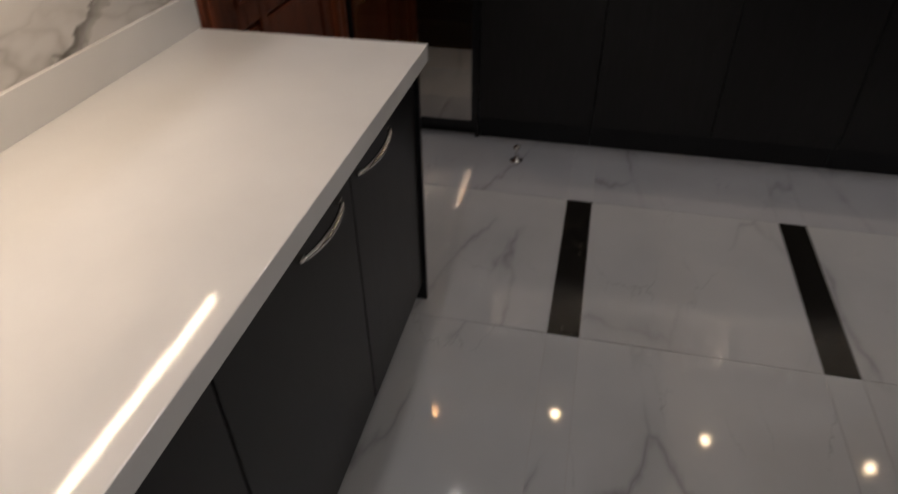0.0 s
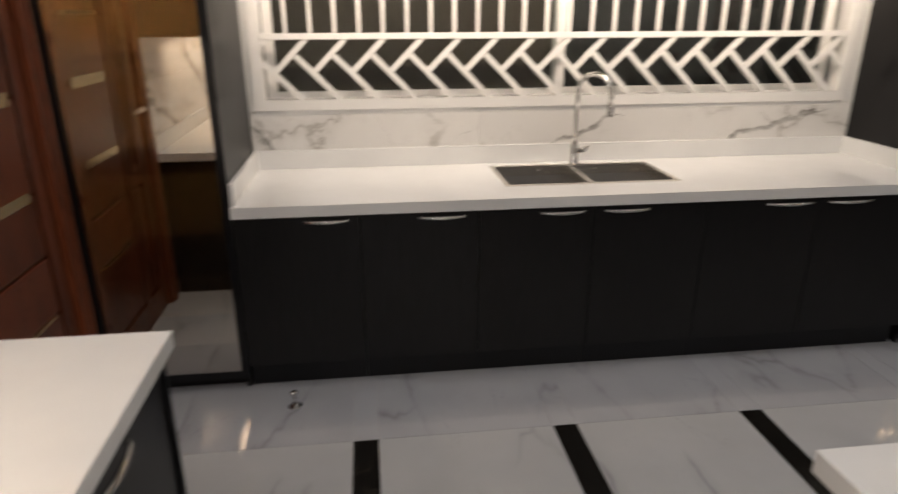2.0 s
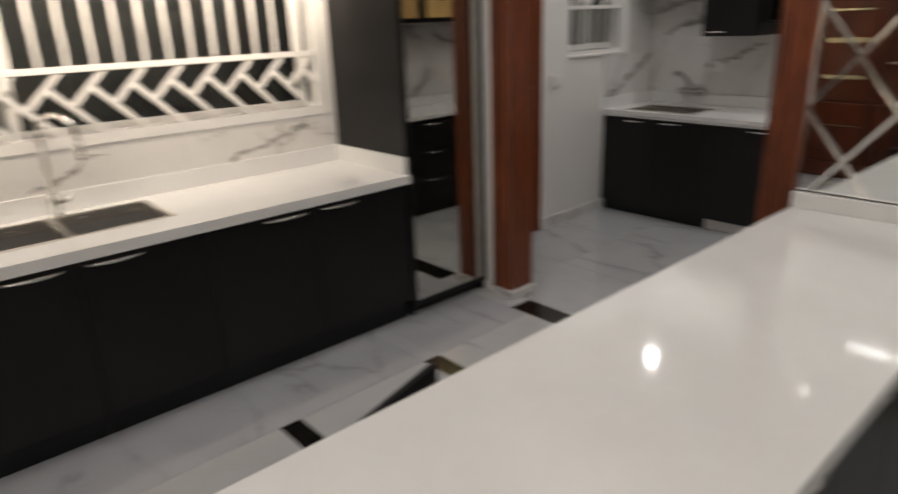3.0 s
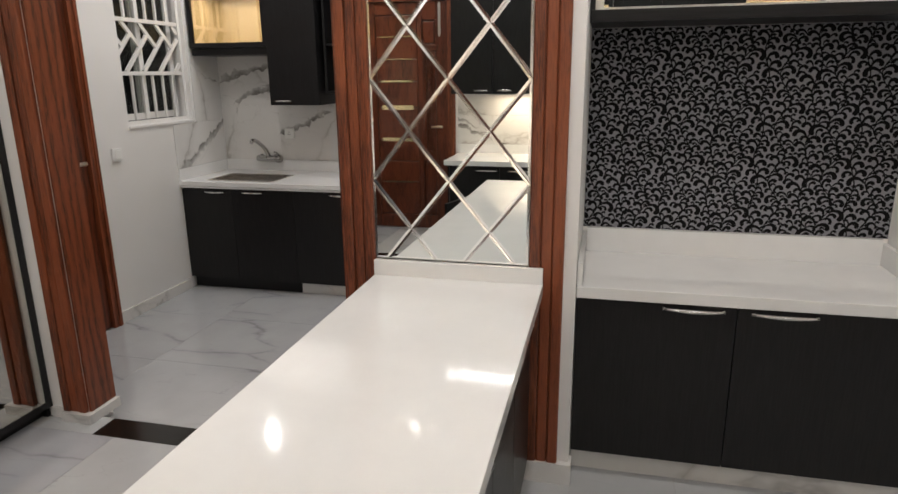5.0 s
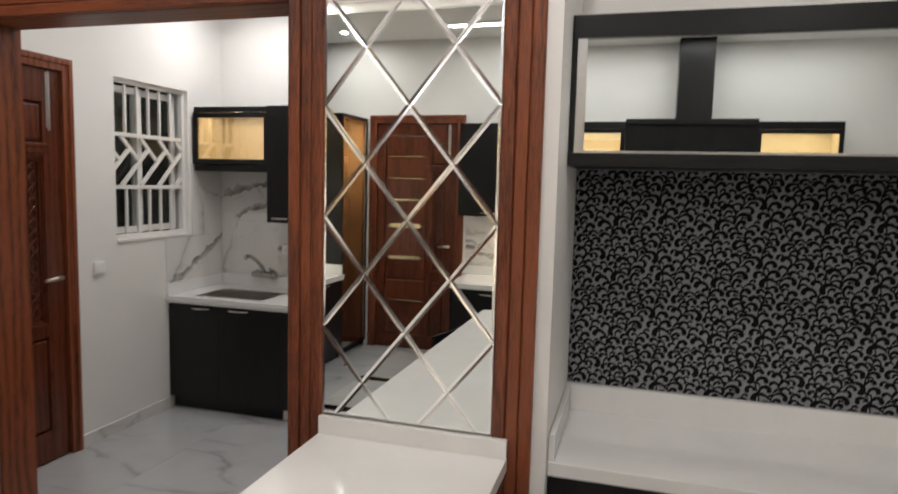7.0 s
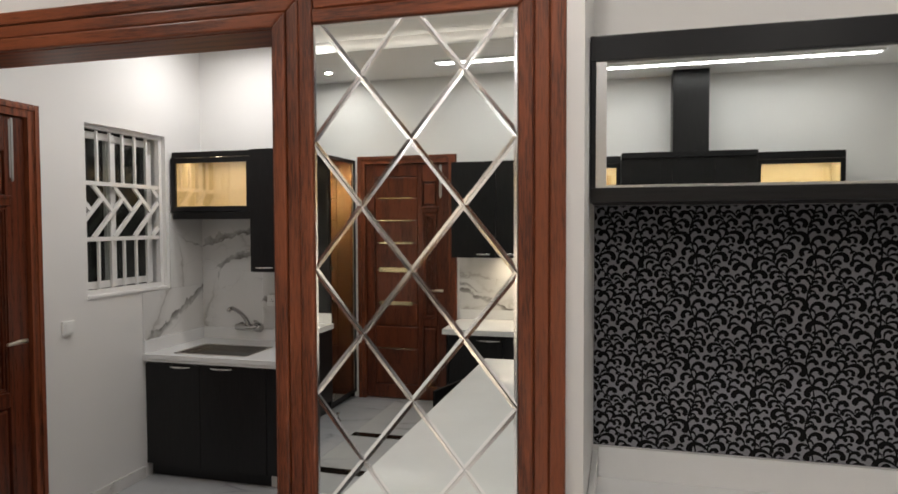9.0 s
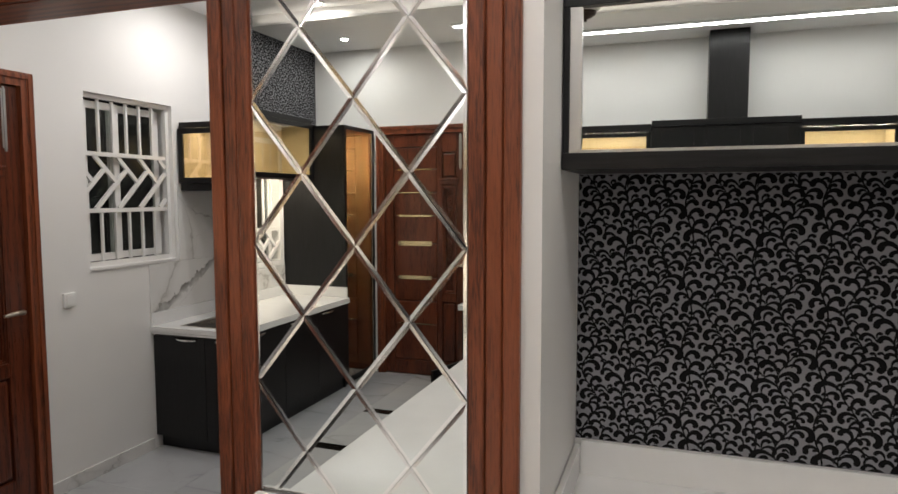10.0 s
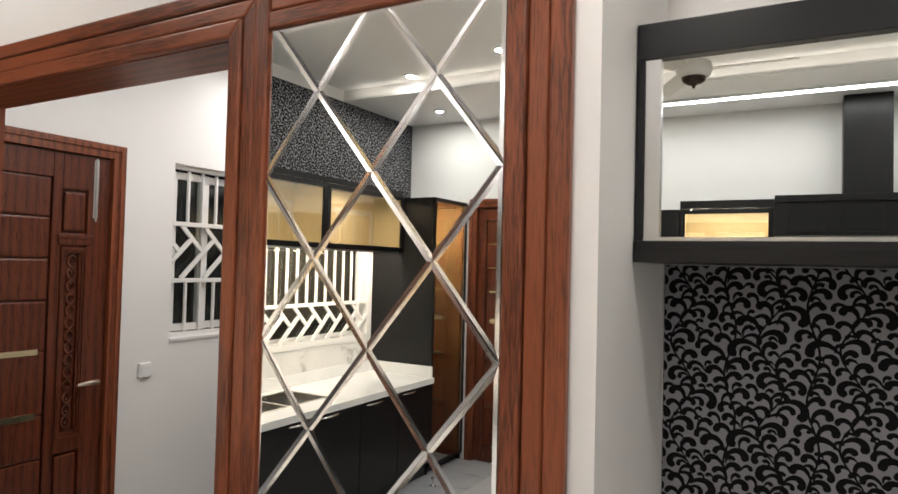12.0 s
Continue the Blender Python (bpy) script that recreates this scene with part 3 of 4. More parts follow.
def grille_window(name, x0, x1, z0, z1, band, bars, pitch, mullion, netted, frame_w=0.06, mirrored=False, deep=0.0, start=0.0):
    """A sliding window behind a white grille: a herringbone band between two rails, upright bars beside it."""
    t = tagged(thing(name, ((x0 + x1) / 2, NY, z0), "white window with a herringbone metal grille, dark outside", "window"), kind="structure")
    y0, y1 = NY - 0.018 + deep, NY + 0.012 + deep
    part("window_frame", ring("S", y0, x0, x1, z0, z1, frame_w - 0.005, 0, NY + 0.075 - y0), PVC, t)
    part("window_sill", box(x0 - 0.004, x1 + 0.004, NY - 0.012, NY - 0.001, z0 - 0.022, z0 - 0.001, 0.003), PVC, t)
    a, b = x0 + frame_w, x1 - frame_w
    g0, g1 = NY - 0.012 + deep, NY + 0.008 + deep
    for z in band:
        part("rail", box(a, b, g0 - 0.003, g1, z - 0.015, z + 0.015, 0.002), PVC, t)
    lo, hi = band[0] + 0.013, band[1] - 0.013
    h = hi - lo
    lattice = bmesh.new()
    # long bars rise from the lower rail, short ones fall from the upper rail onto them, all at 45 degrees
    meet = pitch / (2 * h)
    low_end, top_end = 0.77 - meet, 0.77
    way = -1 if mirrored else 1
    x = a - 2 * pitch + (start - a) % pitch if way > 0 else b + 2 * pitch - (b - start) % pitch
    while a - 9 * pitch < x < b + 9 * pitch:
        long_bar = ((x, lo), (x + way * (top_end * h - 0.012), lo + top_end * h - 0.012), 0.0)
        short_bar = ((x + way * low_end * h, lo + low_end * h), (x + way * (2 * low_end - 1) * h, hi), 0.002)
        for p, q, back in (long_bar, short_bar):
            dx = q[0] - p[0]
            cut = sorted(((a - p[0]) / dx, (b - p[0]) / dx))
            f0, f1 = max(0.0, cut[0]), min(1.0, cut[1])
            if f1 - f0 > 0.05:
                at = [(p[0] + f * dx, p[1] + f * (q[1] - p[1])) for f in (f0, f1)]
                bar(lattice, at[0], at[1], 0.029, g0 + back, g1 - back)
        x += way * pitch
    part("herringbone_lattice", lattice, PVC, t)
    for lo_z, hi_z in bars:
        n = max(2, round((b - a) / 0.122))
        for k in range(1, n):
            xx = a + (b - a) * k / n
            part("bar", box(xx - 0.0085, xx + 0.0085, g0, g1, lo_z, hi_z, 0.002), PVC, t)
    # sliding sashes
    for u0, u1, dy in ((a, mullion + 0.03, 0.080), (mullion - 0.03, b, 0.108)):
        s = part("sash", ring("S", NY + dy, u0, u1, z0 + 0.035, z1 - 0.045, 0.05, 0, 0.025), PVC, t)
        part("pane", box(u0 + 0.05, u1 - 0.05, NY + dy + 0.010, NY + dy + 0.015, z0 + 0.085, z1 - 0.095), WINGLASS, s)
    if netted:
        part("insect_screen", box(a + 0.05, mullion, NY + 0.138, NY + 0.140, z0 + 0.04, z1 - 0.05), NET, t, "brown insect net")
    part("night_outside", box(x0, x1, NY + 0.19, NY + 0.198, z0, z1), DARKVOID, t)
    return t


grille_window("window_1", -0.28, 3.0, 1.21, 2.45, (1.25, 1.575), [(1.59, 2.40)], 0.195, 1.34, True, mirrored=True, start=-0.036)
grille_window("window_2", 5.43, 6.24, 1.405, 2.60, (1.795, 2.19), [(1.44, 1.78), (2.205, 2.565)], 0.199, 5.76, False, 0.035, False, 0.055, 5.546)

# ---- doors ----
def panelled_door(name, face, front, u0, u1, z1, handle_low, plates, label, foot=0.0):
    """A carved door in its casing. handle_low: the handle is on the side of the smaller u."""
    t = tagged(thing(name, fp(face, front, (u0 + u1) / 2, 0.1, foot), label, "door"), kind="structure")
    c = 0.085
    part("casing", boxes([fb(face, front, u0, u0 + c, -0.022, 0.10, foot, z1), fb(face, front, u1 - c, u1, -0.022, 0.10, foot, z1), fb(face, front, u0 + c, u1 - c, -0.022, 0.10, z1 - c, z1),
                          fb(face, front, u0 + 0.012, u0 + 0.04, -0.032, -0.020, foot, z1 - 0.012), fb(face, front, u1 - 0.04, u1 - 0.012, -0.032, -0.020, foot, z1 - 0.012),
                          fb(face, front, u0 + 0.04, u1 - 0.04, -0.032, -0.020, z1 - 0.04, z1 - 0.012)], 0.003), WOOD, t)
    a, b, top = u0 + c + 0.003, u1 - c - 0.003, z1 - c - 0.003
    w = b - a

    def U(f):
        return a + f if handle_low else b - f

    def span(f0, f1):
        return min(U(f0), U(f1)), max(U(f0), U(f1))

    leaf = part("leaf", box(*fb(face, front, a, b, 0.034, 0.070, foot + 0.008, top)), DOORWOOD, t)
    s0, s1, s2, s3 = 0.135, 0.135 + 0.155, 0.135 + 0.155 + 0.055, w - 0.10
    stiles = [span(0, s0), span(s1, s2), span(s3, w)]
    part("stile", boxes([fb(face, front, p, q, 0.006, 0.034, foot + 0.008, top) for p, q in stiles], 0.006), DOORWOOD, leaf)
    rails = []
    for f0, f1, zs in ((s0, s1, ((foot + 0.008, 0.16), (0.80, 0.88), (2.00, 2.08), (2.34, top))), (s2, s3, ((foot + 0.008, 0.16), (2.40, top)))):
        p, q = span(f0, f1)
        rails += [fb(face, front, p, q, 0.006, 0.034, lo, hi) for lo, hi in zs]
    part("rail", boxes(rails, 0.006), DOORWOOD, leaf)
    p, q = span(s0, s1)
    for lo, hi in ((0.16, 0.80), (2.08, 2.34)):
        part("raised_panel", box(*fb(face, front, p + 0.014, q - 0.014, 0.008, 0.036, lo + 0.014, hi - 0.014), 0.016), DOORWOOD, leaf)
    for n, (w0, dz) in enumerate(((0.000, -0.004), (0.013, 0.004), (0.024, 0.012))):
        part("panel_moulding", ring(face, front, p + w0, q - w0, 0.880 + w0, 2.000 - w0, 0.0125, dz, 0.034), DOORWOOD, leaf)
    part("ledge", boxes([fb(face, front, p - 0.020, q + 0.020, -0.010, 0.006, 2.012, 2.070), fb(face, front, p - 0.028, q + 0.028, -0.017, 0.004, 2.052, 2.074)], 0.005), DOORWOOD, leaf)
    carve = boxes([fb(face, front, p + 0.030, p + 0.038, 0.014, 0.029, 0.91, 1.97), fb(face, front, q - 0.038, q - 0.030, 0.014, 0.029, 0.91, 1.97)], 0.002)
    um = (p + q) / 2
    for sgn in (1, -1):
        line = [fp(face, front, um + sgn * 0.026 * math.sin(2 * math.pi * k / 16), 0.024 - 0.004 * math.cos(2 * math.pi * k / 16), 0.93 + 1.02 * k / 112) for k in range(113)]
        piece = tube(line, 0.0065, 6)
        other = bpy.data.meshes.new("carving")
        piece.to_mesh(other)
        piece.free()
        carve.from_mesh(other)
        bpy.data.meshes.remove(other)
    for k in range(15):
        made = bmesh.ops.create_icosphere(carve, subdivisions=1, radius=0.011)["verts"]
        bmesh.ops.translate(carve, vec=fp(face, front, um, 0.026, 0.962 + 1.02 * k / 14 * 0.94), verts=made)
    part("carved_panel", carve, DOORWOOD, leaf, "carved scrollwork strip")
    p, q = span(s2, s3)
    edges = [0.16, 0.55, 0.79, 1.04, 1.40, 1.69, 1.93, 2.17, 2.40]
    for lo, hi in zip(edges, edges[1:]):
        part("panel", box(*fb(face, front, p + 0.005, q - 0.005, 0.013, 0.036, lo + 0.003, hi - 0.003), 0.012), DOORWOOD, leaf)
    for z, tall in plates:
        part("brass_plate", box(*fb(face, front, p + 0.06, q - 0.05, 0.007, 0.017, z - tall / 2, z + tall / 2), 0.001), BRASS, leaf, "brass inlay plate")
    # lever, lock and bolt
    hu = U(0.055)
    out = 1 if handle_low else -1
    h = part("door_handle", lathe([(0.026, 0), (0.026, 0.008), (0.012, 0.010), (0.013, 0.05)], (0, 0, 0), 18), SATIN, leaf, "satin metal lever handle")
    turn = {"S": (90, 0, 0), "W": (0, -90, 0), "E": (0, 90, 0), "N": (-90, 0, 0)}[face]
    at = Vector(fp(face, front, hu, 0.010, 1.19)) - origin_of(leaf)
    h.matrix_basis = pose(*at, *turn)
    lever = tube([fp(face, front, hu, -0.036, 1.19), fp(face, front, hu + out * 0.05, -0.040, 1.192), fp(face, front, hu + out * 0.13, -0.036, 1.186)], [0.0155, 0.0145, 0.010], 10)
    part("lever", lever, SATIN, leaf)
    key = part("lock", lathe([(0.024, 0), (0.024, 0.007), (0.012, 0.009), (0.010, 0.018)], (0, 0, 0), 18), SATIN, leaf, "chrome lock cylinder")
    key.matrix_basis = pose(*(Vector(fp(face, front, hu, 0.010, 1.09)) - origin_of(leaf)), *turn)
    p, q = span(0.075, 0.105)
    part("bolt", boxes([fb(face, front, p, q, 0.004, 0.010, 2.18, top - 0.02), fb(face, front, p + 0.009, q - 0.009, -0.004, 0.004, 2.16, top - 0.01)], 0.001), ALU, leaf, "steel tower bolt")
    return t


panelled_door("door_1", "E", WX, 2.30, 3.41, 2.62, True, [(2.17, 0.012), (1.93, 0.012), (1.69, 0.022), (1.40, 0.050), (1.04, 0.040), (0.55, 0.010)],
              "closed reddish-brown carved wooden door with brass inlays and a chrome lever")
panelled_door("door_2", "S", NY, 3.99, 5.055, 2.64, False, [(1.40, 0.032), (1.04, 0.036)],
              "closed reddish-brown carved wooden door in a matching casing", LOW)

# ---- tall units ----
def tall_unit(x0, x1, front, label, glass):
    t = thing("tall_cabinet", ((x0 + x1) / 2, (front + NY) / 2, 0), label, "cabinet")
    z0, z1 = 0.06, 2.58
    for s in (x0, x1 - 0.02):
        part("side_panel", box(s, s + 0.02, front + 0.024, NY - 0.001, 0.0, z1), CHAR, t)
    part("top_panel", box(x0 + 0.02, x1 - 0.02, front + 0.024, NY - 0.001, z1 - 0.02, z1), CHAR, t)
    part("bottom_panel", box(x0 + 0.02, x1 - 0.02, front + 0.024, NY - 0.001, 0.06, 0.08), CHAR, t)
    part("kickboard", box(x0 + 0.02, x1 - 0.02, front + 0.06, front + 0.08, 0.0, 0.06), CHAR, t)
    part("back_panel", box(x0 + 0.02, x1 - 0.02, NY - 0.012, NY - 0.002, 0.08, z1 - 0.02), CREAM, t)
    for s0, s1 in ((x0 + 0.0205, x0 + 0.024), (x1 - 0.024, x1 - 0.0205)):
        part("lining", box(s0, s1, front + 0.03, NY - 0.013, 0.081, z1 - 0.021), CREAM, t)
    for z in (0.55, 1.03, 1.50, 1.98):
        part("shelf", box(x0 + 0.021, x1 - 0.021, front + 0.10, NY - 0.013, z, z + 0.008), WINGLASS, t, "clear glass shelf")
    d = part("door", ring("S", front, x0, x1, z0, z1, 0.035, 0, 0.022), EDGE, t, "black framed glass door")
    part("pane", box(x0 + 0.035, x1 - 0.035, front + 0.004, front + 0.008, z0 + 0.035, z1 - 0.035), glass, d, "bronze-tinted mirrored glass")
    if glass is BRONZE:
        part("puck_light", lathe([(0.024, 0), (0.024, 0.012)], ((x0 + x1) / 2 - 0.04, front + 0.26, z1 - 0.034)), PUCKGLOW, t, "small warm puck light")
    for z in (0.35, 0.95, 1.6, 2.25):
        part("hinge", box(x0 + 0.037, x0 + 0.062, front + 0.010, front + 0.03, z - 0.02, z + 0.02, 0.002), CHROME, t)
    return t


tall_unit(WX + 0.005, -0.315, 3.44, "tall charcoal cabinet with a bronze mirrored glass door", BRONZE)
GREYGLASS = coated_glass("grey_mirror_glass", (0.5, 0.46, 0.40), 0.62)
tall_unit(3.065, EX - 0.003, 3.44, "tall charcoal cabinet with a mirrored glass door beside the opening", GREYGLASS)

# ---- wall cabinets ----
def glass_row(face, front, cuts, depth, z0, z1, label, group="", head=0.05):
    """Lit wall cabinets with framed glass flap doors, one thing for each pair of cuts."""
    for u0, u1 in zip(cuts, cuts[1:]):
        t = thing("wall_cabinet", fp(face, front, (u0 + u1) / 2, depth / 2, z0), label, "cabinet", group)
        part("body", boxes([fb(face, front, u0, u1, 0.022, depth, z0, z0 + 0.018), fb(face, front, u0, u1, 0.022, depth, z1 - 0.045, z1),
                            fb(face, front, u0, u0 + 0.018, 0.022, depth, z0 + 0.018, z1 - 0.045), fb(face, front, u1 - 0.018, u1, 0.022, depth, z0 + 0.018, z1 - 0.045)]), CHAR, t)
        part("back_panel", box(*fb(face, front, u0 + 0.018, u1 - 0.018, depth - 0.012, depth - 0.003, z0 + 0.018, z1 - 0.045)), CREAM, t)
        part("lining", boxes([fb(face, front, u0 + 0.019, u1 - 0.019, 0.03, depth - 0.013, z0 + 0.019, z0 + 0.024),
                              fb(face, front, u0 + 0.0185, u0 + 0.0225, 0.03, depth - 0.013, z0 + 0.025, z1 - 0.05), fb(face, front, u1 - 0.0225, u1 - 0.0185, 0.03, depth - 0.013, z0 + 0.025, z1 - 0.05)]), CREAM, t)
        w = 0.042
        d = part("door", ring(face, front, u0 + 0.002, u1 - 0.002, z0, z1 - head, w, 0, 0.020), EDGE, t, "black framed flap door")
        part("pane", box(*fb(face, front, u0 + w, u1 - w, 0.006, 0.010, z0 + w, z1 - head - w)), CLEARPANE, d)
        if head > 0.06:
            part("head_board", box(*fb(face, front, u0 + 0.002, u1 - 0.002, 0.002, 0.020, z1 - head + 0.002, z1), 0.001), EDGE, t)
        um = (u0 + u1) / 2
        puck = lathe([(0.022, 0), (0.022, 0.012)], fp(face, front, um, min(0.12, depth / 2), z1 - 0.062))
        part("puck_light", puck, PUCKGLOW, t, "small warm puck light")


glass_row("S", 3.78, [-0.312, 0.81, 1.93, 3.06], NY - 3.78, 2.06, 2.64, "charcoal wall cabinet with a warm-lit glass flap door", "lit cabinets above the window")
# unseen profile, added in front of the sink-counter fill lamp
solid("under_cabinet_strip", box(-0.25, 2.99, 3.790, 3.800, 2.044, 2.0595, 0.001), ALU, "slim aluminium strip, unseen, added under the wall cabinets", "cabinet light")
glass_row("E", -0.60, [0.60, 1.365], 0.36, 2.13, 2.575, "charcoal wall cabinet with a warm-lit glass flap door", "lit cabinets beside the hood", 0.075)
glass_row("E", -0.60, [-1.44, -0.665], 0.36, 2.13, 2.575, "charcoal wall cabinet with a warm-lit glass flap door", "lit cabinets beside the hood", 0.075)
glass_row("W", 6.28, [3.39, 4.125], DX - 6.28, 2.0, 2.48, "charcoal wall cabinet with a warm-lit glass flap door")


def solid_cabinet(face, front, u0, u1, depth, z0, z1, doors):
    t = thing("wall_cabinet", fp(face, front, (u0 + u1) / 2, depth / 2, z0), "charcoal laminate wall cabinet with chrome handles", "cabinet")
    part("body", box(*fb(face, front, u0, u1, 0.022, depth, z0, z1)), CHAR, t)
    for k in range(doors):
        a, b = u0 + (u1 - u0) * k / doors, u0 + (u1 - u0) * (k + 1) / doors
        d = part("door", box(*fb(face, front, a + 0.002, b - 0.002, 0, 0.020, z0, z1), 0.002), CHAR, t)
        h = (b - 0.20, b - 0.05) if k % 2 == 0 else (a + 0.05, a + 0.20)
        bow_handle(face, front, h[0], h[1], z0 + 0.035, d)


solid_cabinet("E", -0.60, 1.37, 2.262, 0.36, 1.56, 2.50, 2)
solid_cabinet("W", 6.25, 2.94, 3.388, DX - 6.25, 1.525, 2.48, 1)
solid_cabinet("W", 6.30, 1.07, 2.20, DX - 6.30, 1.525, 2.48, 2)
t = thing("open_shelf_unit", (6.58, 2.55, 1.62), "dark open shelf unit between wall cabinets", "shelf")
part("body", boxes([(6.30, DX, 2.20, 2.22, 1.62, 2.53), (6.30, DX, 2.88, 2.899, 1.62, 2.53), (6.30, DX, 2.22, 2.88, 2.54, 2.53), (6.30, DX, 2.22, 2.88, 1.62, 1.64), (DX - 0.02, DX - 0.002, 2.22, 2.88, 1.64, 2.54)]), CHAR, t)
part("shelf", box(6.32, DX - 0.021, 2.221, 2.879, 2.0, 2.018), CHAR, t)
solid("under_cabinet_board", box(6.30, DX - 0.012, 3.395, 4.12, 1.94, 1.996), CHAR, "charcoal board under the lit wall cabinet", "cabinet panel")

# chimney hood over the long counter
t = thing("cooker_hood", (-0.74, -0.2, 2.2), "dark chimney cooker hood with a wide flat canopy", "hood")
part("canopy", box(WX + 0.002, -0.50, -0.66, 0.595, 2.26, 2.575, 0.004), CHAR, t)
part("lip", box(-0.498, -0.46, -0.657, 0.593, 2.535, 2.59, 0.003), EDGE, t)
part("chimney", box(WX + 0.002, -0.68, -0.245, 0.098, 2.577, 3.428, 0.002), CHAR, t)
for u in (-0.42, -0.03, 0.36):
    part("grille", box(-0.50, -0.492, u - 0.14, u + 0.14, 2.29, 2.50, 0.002), EDGE, t)

# ---- island ----
t = worktop("white quartz peninsula countertop ending at the mirror", [(1.075, 3.671, 0.831, 1.557, PEN - 0.05, PEN)], [(3.650, 3.671, 0.832, 1.556, PEN, PEN + 0.068)], "peninsula_worktop")
t = thing("peninsula_cabinet", (2.36, 1.21, 0), "charcoal laminate peninsula base with one door standing ajar", "cabinet")
part("body", box(1.13, 3.668, 0.898, 1.497, 0.10, PEN - 0.052), CHAR, t)
part("kickboard", box(1.17, 3.668, 0.96, 1.47, 0, 0.10), EDGE, t)
part("end_panel", box(1.092, 1.129, 0.876, 1.519, 0, PEN - 0.052, 0.001), CHAR, t)
cuts = [1.13, 1.82, 2.27, 2.72, 3.18, 3.665]
for a, b in zip(cuts, cuts[1:]):
    d = part("door", box(a + 0.002, b - 0.002, 0.878, 0.896, 0.105, 0.873, 0.0015), CHAR, t)
    bow_handle("S", 0.878, (a + b) / 2 - 0.1, (a + b) / 2 + 0.1, 0.842, d)
for a, b in zip(cuts, cuts[1:]):
    if a == 1.13:
        d = part("open_door", box(0, 0.69, -0.009, 0.009, 0.105, 0.865, 0.0015), CHAR, t, "door standing ajar")
        d.location = Vector((1.132, 1.528, 0)) - Vector(t.location)
        me = d.data
        me.transform(Matrix.Translation(origin_of(t)))
        d.rotation_euler = (0, 0, radians(16.5))
    else:
        d = part("door", box(a + 0.002, b - 0.002, 1.499, 1.517, 0.105, 0.873, 0.0015), CHAR, t)
        bow_handle("N", 1.517, (a + b) / 2 - 0.1, (a + b) / 2 + 0.1, 0.842, d)

# ---- cooking niche ----
worktop("white quartz counter with upstands in the cooking niche", [(3.745, 4.349, -0.658, 0.698, TOP - 0.05, TOP)],
        [(4.327, 4.348, -0.636, 0.676, TOP, TOP + 0.12), (3.755, 4.348, 0.677, 0.698, TOP, TOP + 0.10), (3.755, 4.348, -0.658, -0.637, TOP, TOP + 0.10)])
base_unit("W", 3.772, 4.349 - 3.772, [(0.06, 0.697, DZ0 - 0.01, DZ1, 0.105, 0.35), (-0.656, 0.058, DZ0 - 0.01, DZ1, -0.24, 0.01)], low=0.115, kick_mat=SPLASH)
t = thing("mirror_cabinet", (4.17, 0.02, 1.966), "charcoal framed wall cabinet with a mirror front in the cooking niche", "cabinet")
part("bottom_board", box(3.975, 4.349, -0.658, 0.697, 1.966, 2.015, 0.002), CHAR_H, t)
part("top_board", box(3.985, 4.349, -0.658, 0.697, 2.434, 2.518, 0.002), EDGE, t)
part("side_panel", box(3.985, 4.349, 0.679, 0.697, 2.016, 2.433), EDGE, t)
part("side_panel", box(3.985, 4.349, -0.658, -0.640, 2.016, 2.433), EDGE, t)
part("mirror_panel", box(4.002, 4.008, -0.639, 0.678, 2.021, 2.433), MIRROR, t, "plain mirror panel")
part("rail", box(3.987, 4.001, -0.639, 0.678, 2.016, 2.024), ALU, t)
# pale stile at y 0.644 stands in for the niche wall's reflection, mirrored opposite
for s in (-0.639, 0.644):
    part("stile", box(3.990, 4.001, s, s + 0.034, 2.0245, 2.433), ALU, t)

# ---- second kitchen run ----
run = worktop("white quartz countertop in the second kitchen", [(5.935, DX, 1.07, NY - 0.001, TOP - 0.035, TOP)],
        [(DX - 0.022, DX - 0.001, 1.07, NY - 0.001, TOP, TOP + 0.10), (5.945, DX - 0.022, NY - 0.022, NY - 0.001, TOP, TOP + 0.10)], hole=(6.03, 6.41, 3.31, 3.91))
part("edge_strip", box(5.941, 5.962, 1.07, NY - 0.002, TOP - 0.056, TOP - 0.0385, 0.002), QUARTZ, run)
G = "second kitchen base cabinets"
base_unit("W", 5.965, DX - 5.965, [(3.66, NY - 0.004, 0.050, 0.838 - 0.004, 3.73, 3.91), (3.10, 3.658, 0.050, 0.838, 3.37, 3.56)], group=G, low=0.045, foot=LOW)
base_unit("W", 5.965, DX - 5.965, [(2.54, 3.098, 0.050, 0.838, 2.58, 2.77), (1.95, 2.538, 0.050, 0.838, 2.0, 2.2)], group=G, low=0.045, foot=LOW, kick_mat=SPLASH)
base_unit("W", 5.965, DX - 5.965, [(1.30, 1.948, 0.05, 0.31, 1.52, 1.73), (1.30, 1.948, 0.315, 0.575, 1.52, 1.73), (1.30, 1.948, 0.58, 0.838, 1.52, 1.73)], group=G, low=0.045, foot=LOW, kick_mat=SPLASH)
t = sink(6.03, 6.41, 3.31, 3.91, [], "single-bowl brushed steel sink in the white countertop")
t = thing("faucet", (6.64, 3.66, TOP + 0.12), "wall-mounted chrome mixer faucet with a long curved spout", "faucet")
part("body", tube([(6.635, 3.775, 1.022), (6.635, 3.77, 1.022), (6.635, 3.70, 1.022), (6.635, 3.60, 1.022), (6.635, 3.565, 1.022)], [0.020, 0.026, 0.030, 0.030, 0.033], 16), TAPCHROME, t)
